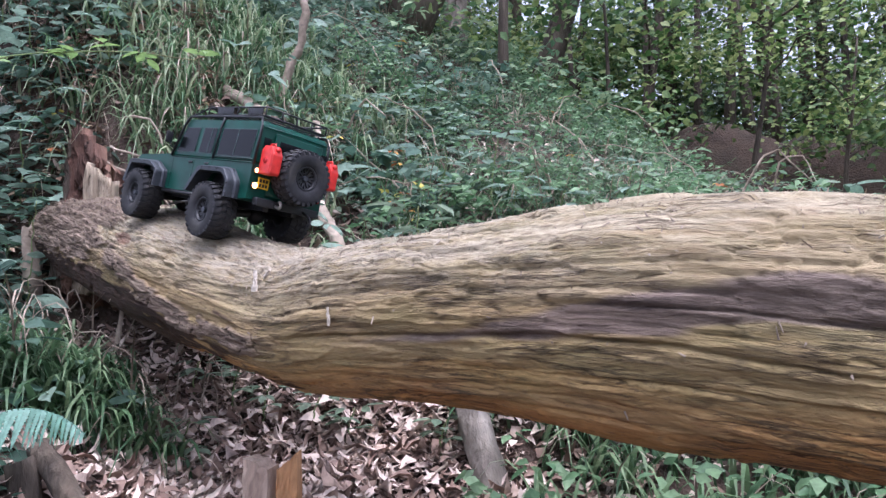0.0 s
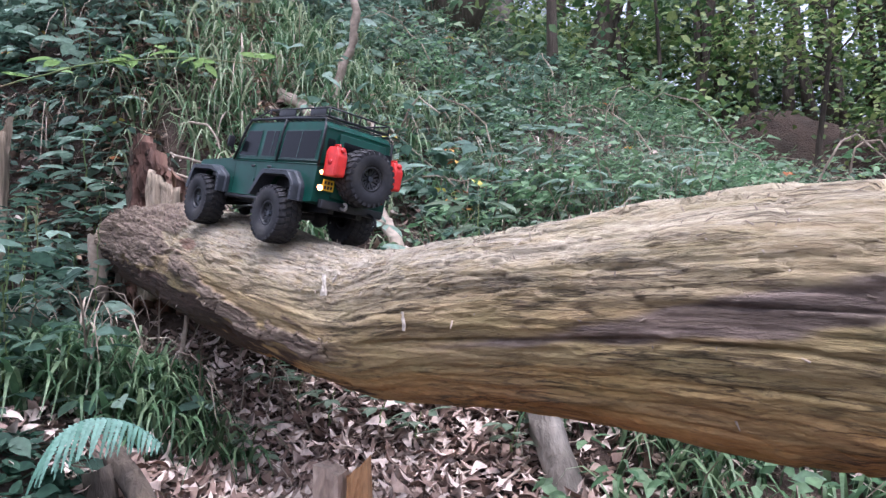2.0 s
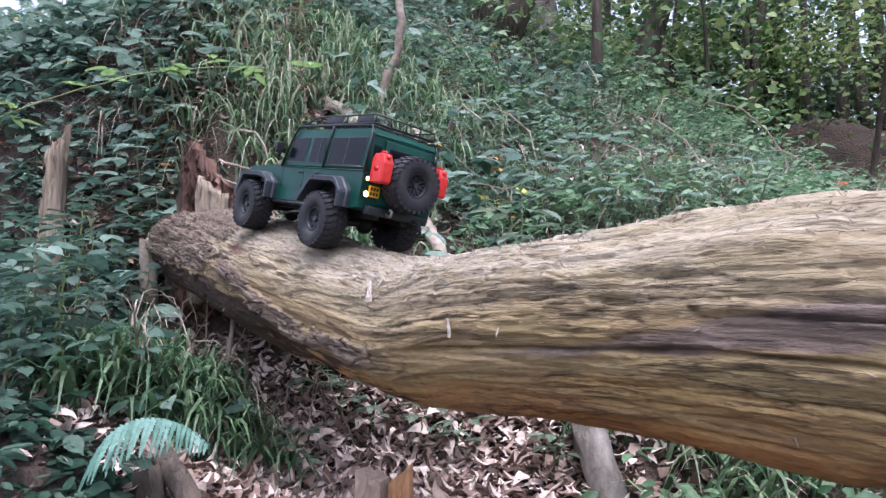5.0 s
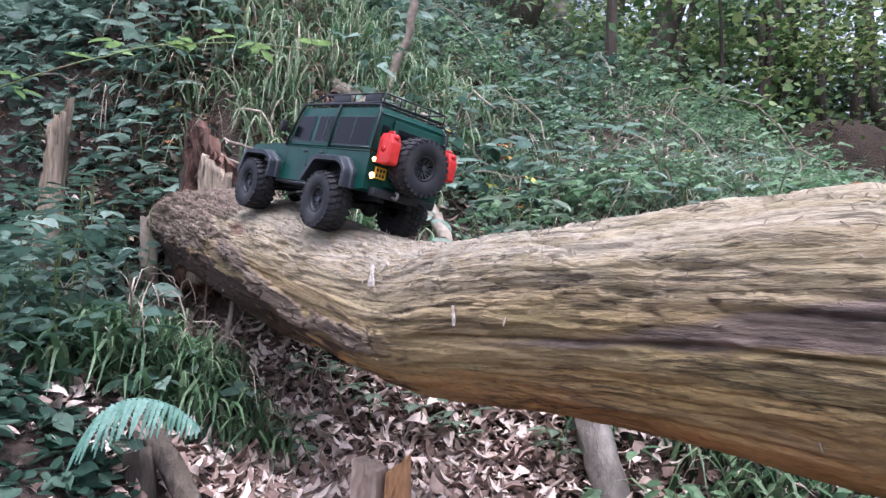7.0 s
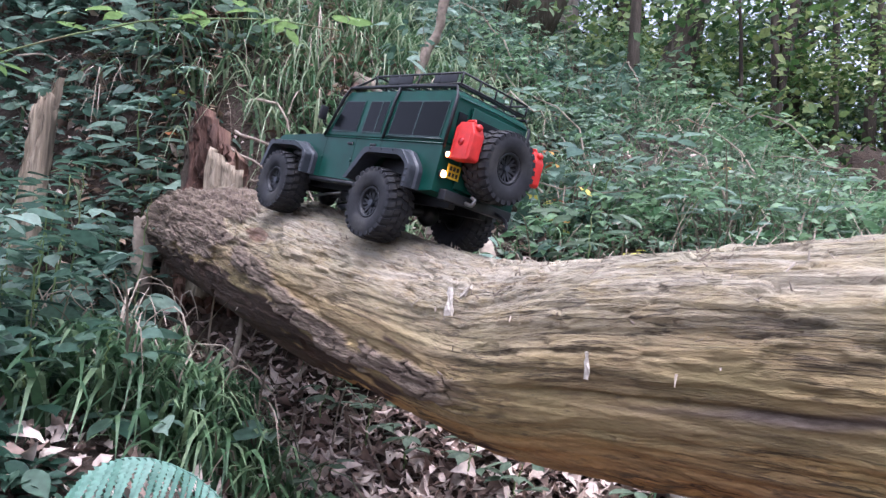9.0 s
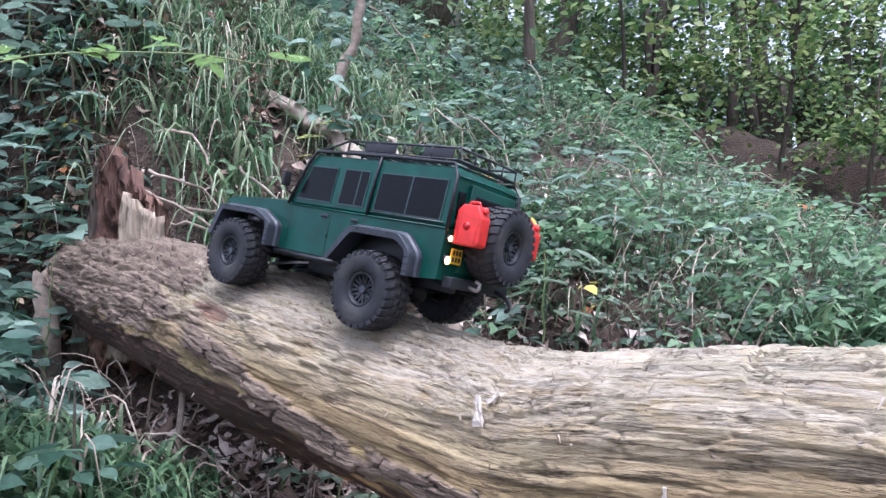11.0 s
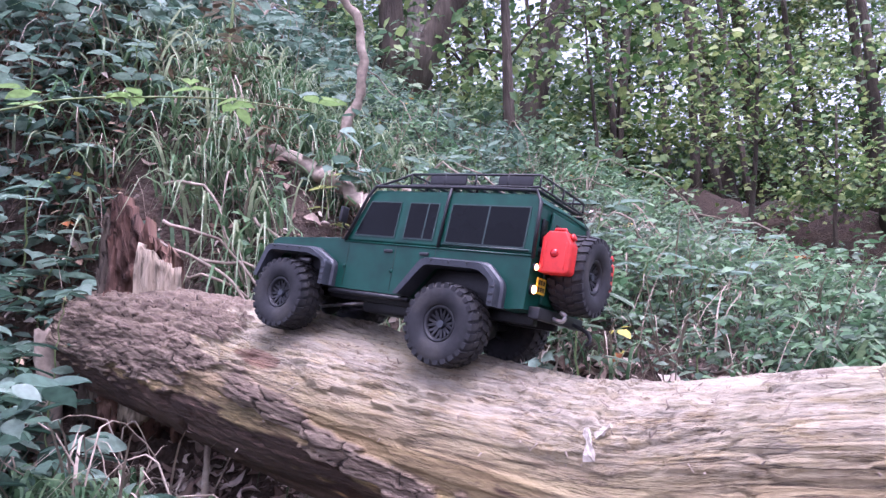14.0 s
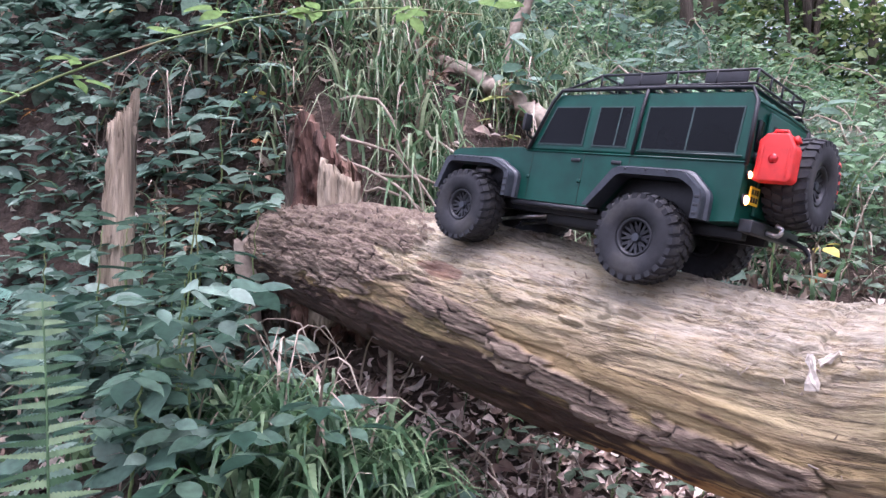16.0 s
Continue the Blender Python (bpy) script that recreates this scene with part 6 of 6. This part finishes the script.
def spray_leaf(way, size, count, seed):
    """A compound leaf: pairs of leaflets and an end leaflet along a stalk; at the origin."""
    rs = np.random.RandomState(seed)
    way = unit(np.array(way, float))
    side = unit(np.cross(way, (0, 0, 1.0)))
    up = np.cross(side, way)
    base, ways, nrm, ln = [], [], [], []
    for k in range(count // 2):
        p = way * size * (0.7 + 0.75 * k)
        for s in (-1, 1):
            base.append(p), ways.append(side * s + way * 0.55 + up * rs.uniform(-0.4, 0.1)), nrm.append(up + side * rs.normal(0, 0.2)), ln.append(size * rs.uniform(0.85, 1.1))
    base.append(way * size * (0.75 * (count // 2) + 0.35)), ways.append(way + up * rs.uniform(-0.4, 0)), nrm.append(up), ln.append(size * 1.15)
    ln = np.array(ln)
    return leaves(np.array(base), np.array(ways), np.array(nrm), ln, ln * 0.62, ROUND, ROUND_T)


def sapling(name, points, r0, size, count, per, leaf_mat, label, category, seed, start=0.35):
    """A cane or stem that carries compound leaves."""
    rs = np.random.RandomState(seed)
    c = curve_points(points, 24, 0.002, seed)
    s = new(name)
    s.location = c[0]
    tagged(s, label, category)
    part("stem", tube(c - c[0], np.linspace(r0, r0 * 0.4, 24), 7), M_CANE, s, smooth=True)
    for k in range(per):
        i = int((start + (1 - start) * k / max(1, per - 1)) * 23)
        a = k * 2.4 + rs.uniform(-0.4, 0.4)
        v, t = spray_leaf((math.cos(a), math.sin(a) - 0.35, rs.uniform(-0.1, 0.5)), size * rs.uniform(0.8, 1.15), count, seed * 10 + k)
        ob = tri_mesh("leaf", v, t, leaf_mat)
        ob.parent = s
        ob.location = c[i] - c[0]


M_FRESH = material("fresh_leaf", [(0.13, 0.25, 0.075), (0.24, 0.37, 0.13)], **LEAF)
CANE = "long arching bramble cane with fresh green leaves"
sapling("bramble_cane", [(-2.55, 1.1, 0.45), (-2.45, 1.2, 0.8), (-2.2, 1.4, 1.08), (-1.9, 1.5, 1.22), (-1.6, 1.57, 1.29), (-1.35, 1.62, 1.3), (-1.12, 1.66, 1.27)], 0.0035, 0.052, 3, 14, M_FRESH, CANE, "bramble", 31, 0.3)
sapling("bramble_cane", [(-2.6, 2.0, 0.9), (-2.4, 2.05, 1.3), (-2.1, 2.1, 1.5), (-1.75, 2.15, 1.5), (-1.5, 2.15, 1.36)], 0.003, 0.035, 3, 7, M_BRAMBLE, CANE, "bramble", 32, 0.3)
for k, (bx, by, h, sz) in enumerate([(-1.5, 1.22, 0.26, 0.075), (-1.3, 1.2, 0.16, 0.07), (-1.7, 0.82, 0.36, 0.09), (-1.9, 1.2, 0.5, 0.075), (-1.75, 1.35, 0.3, 0.05), (-1.95, 1.5, 0.42, 0.05), (-1.58, 1.3, 0.34, 0.045), (-2.15, 1.55, 0.4, 0.055), (-2.3, 1.35, 0.45, 0.06), (-1.62, 0.7, 0.3, 0.085), (-2.1, 1.0, 0.5, 0.085), (-2.05, 1.75, 0.4, 0.045), (-1.85, 1.6, 0.3, 0.045), (-1.66, 1.42, 0.42, 0.05), (-1.72, 1.52, 0.46, 0.05), (-1.62, 1.34, 0.3, 0.055), (-1.88, 1.92, 0.2, 0.05), (-1.86, 1.8, 0.26, 0.05), (-1.36, 1.1, 0.14, 0.075), (-1.5, 1.1, 0.2, 0.07), (-1.75, 1.78, 0.42, 0.045), (-1.84, 1.45, 0.4, 0.06), (-1.55, 1.2, 0.24, 0.06), (-1.95, 1.7, 0.45, 0.055)]):
    z = float(land(bx, by))
    sapling("elder_sapling", [(bx, by, z - 0.02), (bx + 0.01, by, z + h * 0.5), (bx + 0.05, by - 0.03, z + h)], 0.003, min(sz, 0.045 + 0.2 * (sz - 0.045)), 5, 6, M_ELDER_SHADED, "broad-leaved elder seedling with blue-green leaflets", "sapling", 40 + k, 0.3)
for k, (bx, by, h, sz) in enumerate([(-0.4, 2.55, 0.26, 0.075), (-0.3, 2.35, 0.2, 0.06), (-0.15, 2.3, 0.16, 0.055), (-0.55, 2.3, 0.22, 0.06), (-2.3, 2.2, 0.3, 0.07), (-2.0, 2.25, 0.24, 0.075), (-1.95, 1.95, 0.3, 0.075), (-1.78, 2.15, 0.26, 0.07), (-2.7, 2.3, 0.34, 0.08), (-2.9, 2.0, 0.36, 0.085), (-2.6, 1.5, 0.4, 0.085), (-2.3, 2.38, 0.34, 0.075), (-2.15, 2.3, 0.3, 0.07), (-2.05, 2.08, 0.3, 0.08), (-2.6, 2.7, 0.35, 0.08), (-2.7, 2.9, 0.3, 0.08), (-1.95, 1.85, 0.26, 0.07), (-2.45, 2.55, 0.3, 0.07), (-3.0, 2.7, 0.4, 0.085), (-3.4, 2.9, 0.4, 0.09), (-3.7, 3.2, 0.4, 0.09), (-3.2, 3.3, 0.35, 0.085), (-4.2, 3.3, 0.4, 0.09), (-2.5, 3.3, 0.3, 0.08), (-2.1, 3.2, 0.3, 0.075), (-1.6, 3.1, 0.3, 0.07), (-1.3, 2.9, 0.26, 0.065), (-0.95, 2.7, 0.24, 0.06), (-0.8, 3.1, 0.26, 0.06), (0.1, 2.6, 0.22, 0.055), (0.7, 2.4, 0.24, 0.06), (1.2, 2.8, 0.24, 0.06), (-3.3, 2.3, 0.4, 0.09), (-2.9, 1.85, 0.4, 0.085)]):
    z = float(land(bx, by))
    sapling("bramble_shoot", [(bx, by, z - 0.02), (bx + 0.01, by, z + h * 0.5), (bx + 0.04, by - 0.05, z + h)], 0.004, sz, 3, 7, M_BRAMBLE, "bramble shoot with broad blue-green leaves on the slope", "bramble", 90 + k, 0.3)
sapling("broadleaf_seedling", [(-0.55, 1.96, 0.5), (-0.545, 1.95, 0.7), (-0.54, 1.94, 0.87)], 0.004, 0.07, 3, 6, M_SLOPE, "broad-leaved seedling growing up behind the trunk", "seedling", 133, 0.6)
M_YELLOW = material("yellow_leaf", [(0.2, 0.26, 0.07), (0.34, 0.37, 0.13)], **LEAF)
sapling("maple_seedling", [(-1.22, 2.24, 1.08), (-1.21, 2.22, 1.18), (-1.205, 2.2, 1.27)], 0.003, 0.042, 3, 4, M_YELLOW, "small seedling with pale yellow leaves beside the branch", "seedling", 130, 0.3)
sapling("withered_stem", [(-1.62, 2.55, 1.5), (-1.63, 2.55, 1.7), (-1.64, 2.55, 1.85), (-1.62, 2.55, 2.1)], 0.012, 0.05, 5, 16, M_LITTER, "withered stem hung with dry brown leaves", "dead plant", 131, 0.2)
# dead twigs caught in the undergrowth on the slope
rs = np.random.RandomState(47)
for k in range(44):
    px, py = rs.uniform(-3.2, 2.4), rs.uniform(2.0, 4.4)
    a, ln, hh = rs.uniform(-0.9, 0.9) + (math.pi if rs.rand() < 0.5 else 0), rs.uniform(0.25, 0.75), rs.uniform(0.12, 0.34)
    q = [(px + math.cos(a) * ln * s, py + math.sin(a) * ln * s * 0.5) for s in (0, 0.35, 0.7, 1.0)]
    stick("dead_twig", [(u, w, float(land(u, w)) + h) for (u, w), h in zip(q, (-0.02, hh, hh * 1.1, hh * rs.uniform(0.3, 1.2)))], rs.uniform(0.003, 0.006), 0.0015, M_STICK, "thin dead twig caught among the slope's leaves", "twig", 500 + k, 12, wobble=0.008, sides=5, group="dead twigs on the slope")
# low broad leaves by the litter
for k, (bx, by) in enumerate([(-1.1, 1.66), (-0.98, 1.65), (-0.88, 1.63), (-0.74, 1.62), (-0.64, 1.6), (-1.0, 1.45), (-0.4, 1.56), (-0.62, 1.86), (-0.42, 1.8), (-0.8, 1.82), (0.05, 1.75), (0.35, 1.6), (-0.25, 2.0), (0.6, 1.75)]):
    z = float(land(bx, by))
    sapling("seedling", [(bx, by, z - 0.01), (bx, by, z + 0.05), (bx + 0.02, by - 0.01, z + 0.1)], 0.003, 0.038, 3, 5, M_SLOPE, "low broad-leaved seedling growing in the litter", "seedling", 70 + k, 0.5)
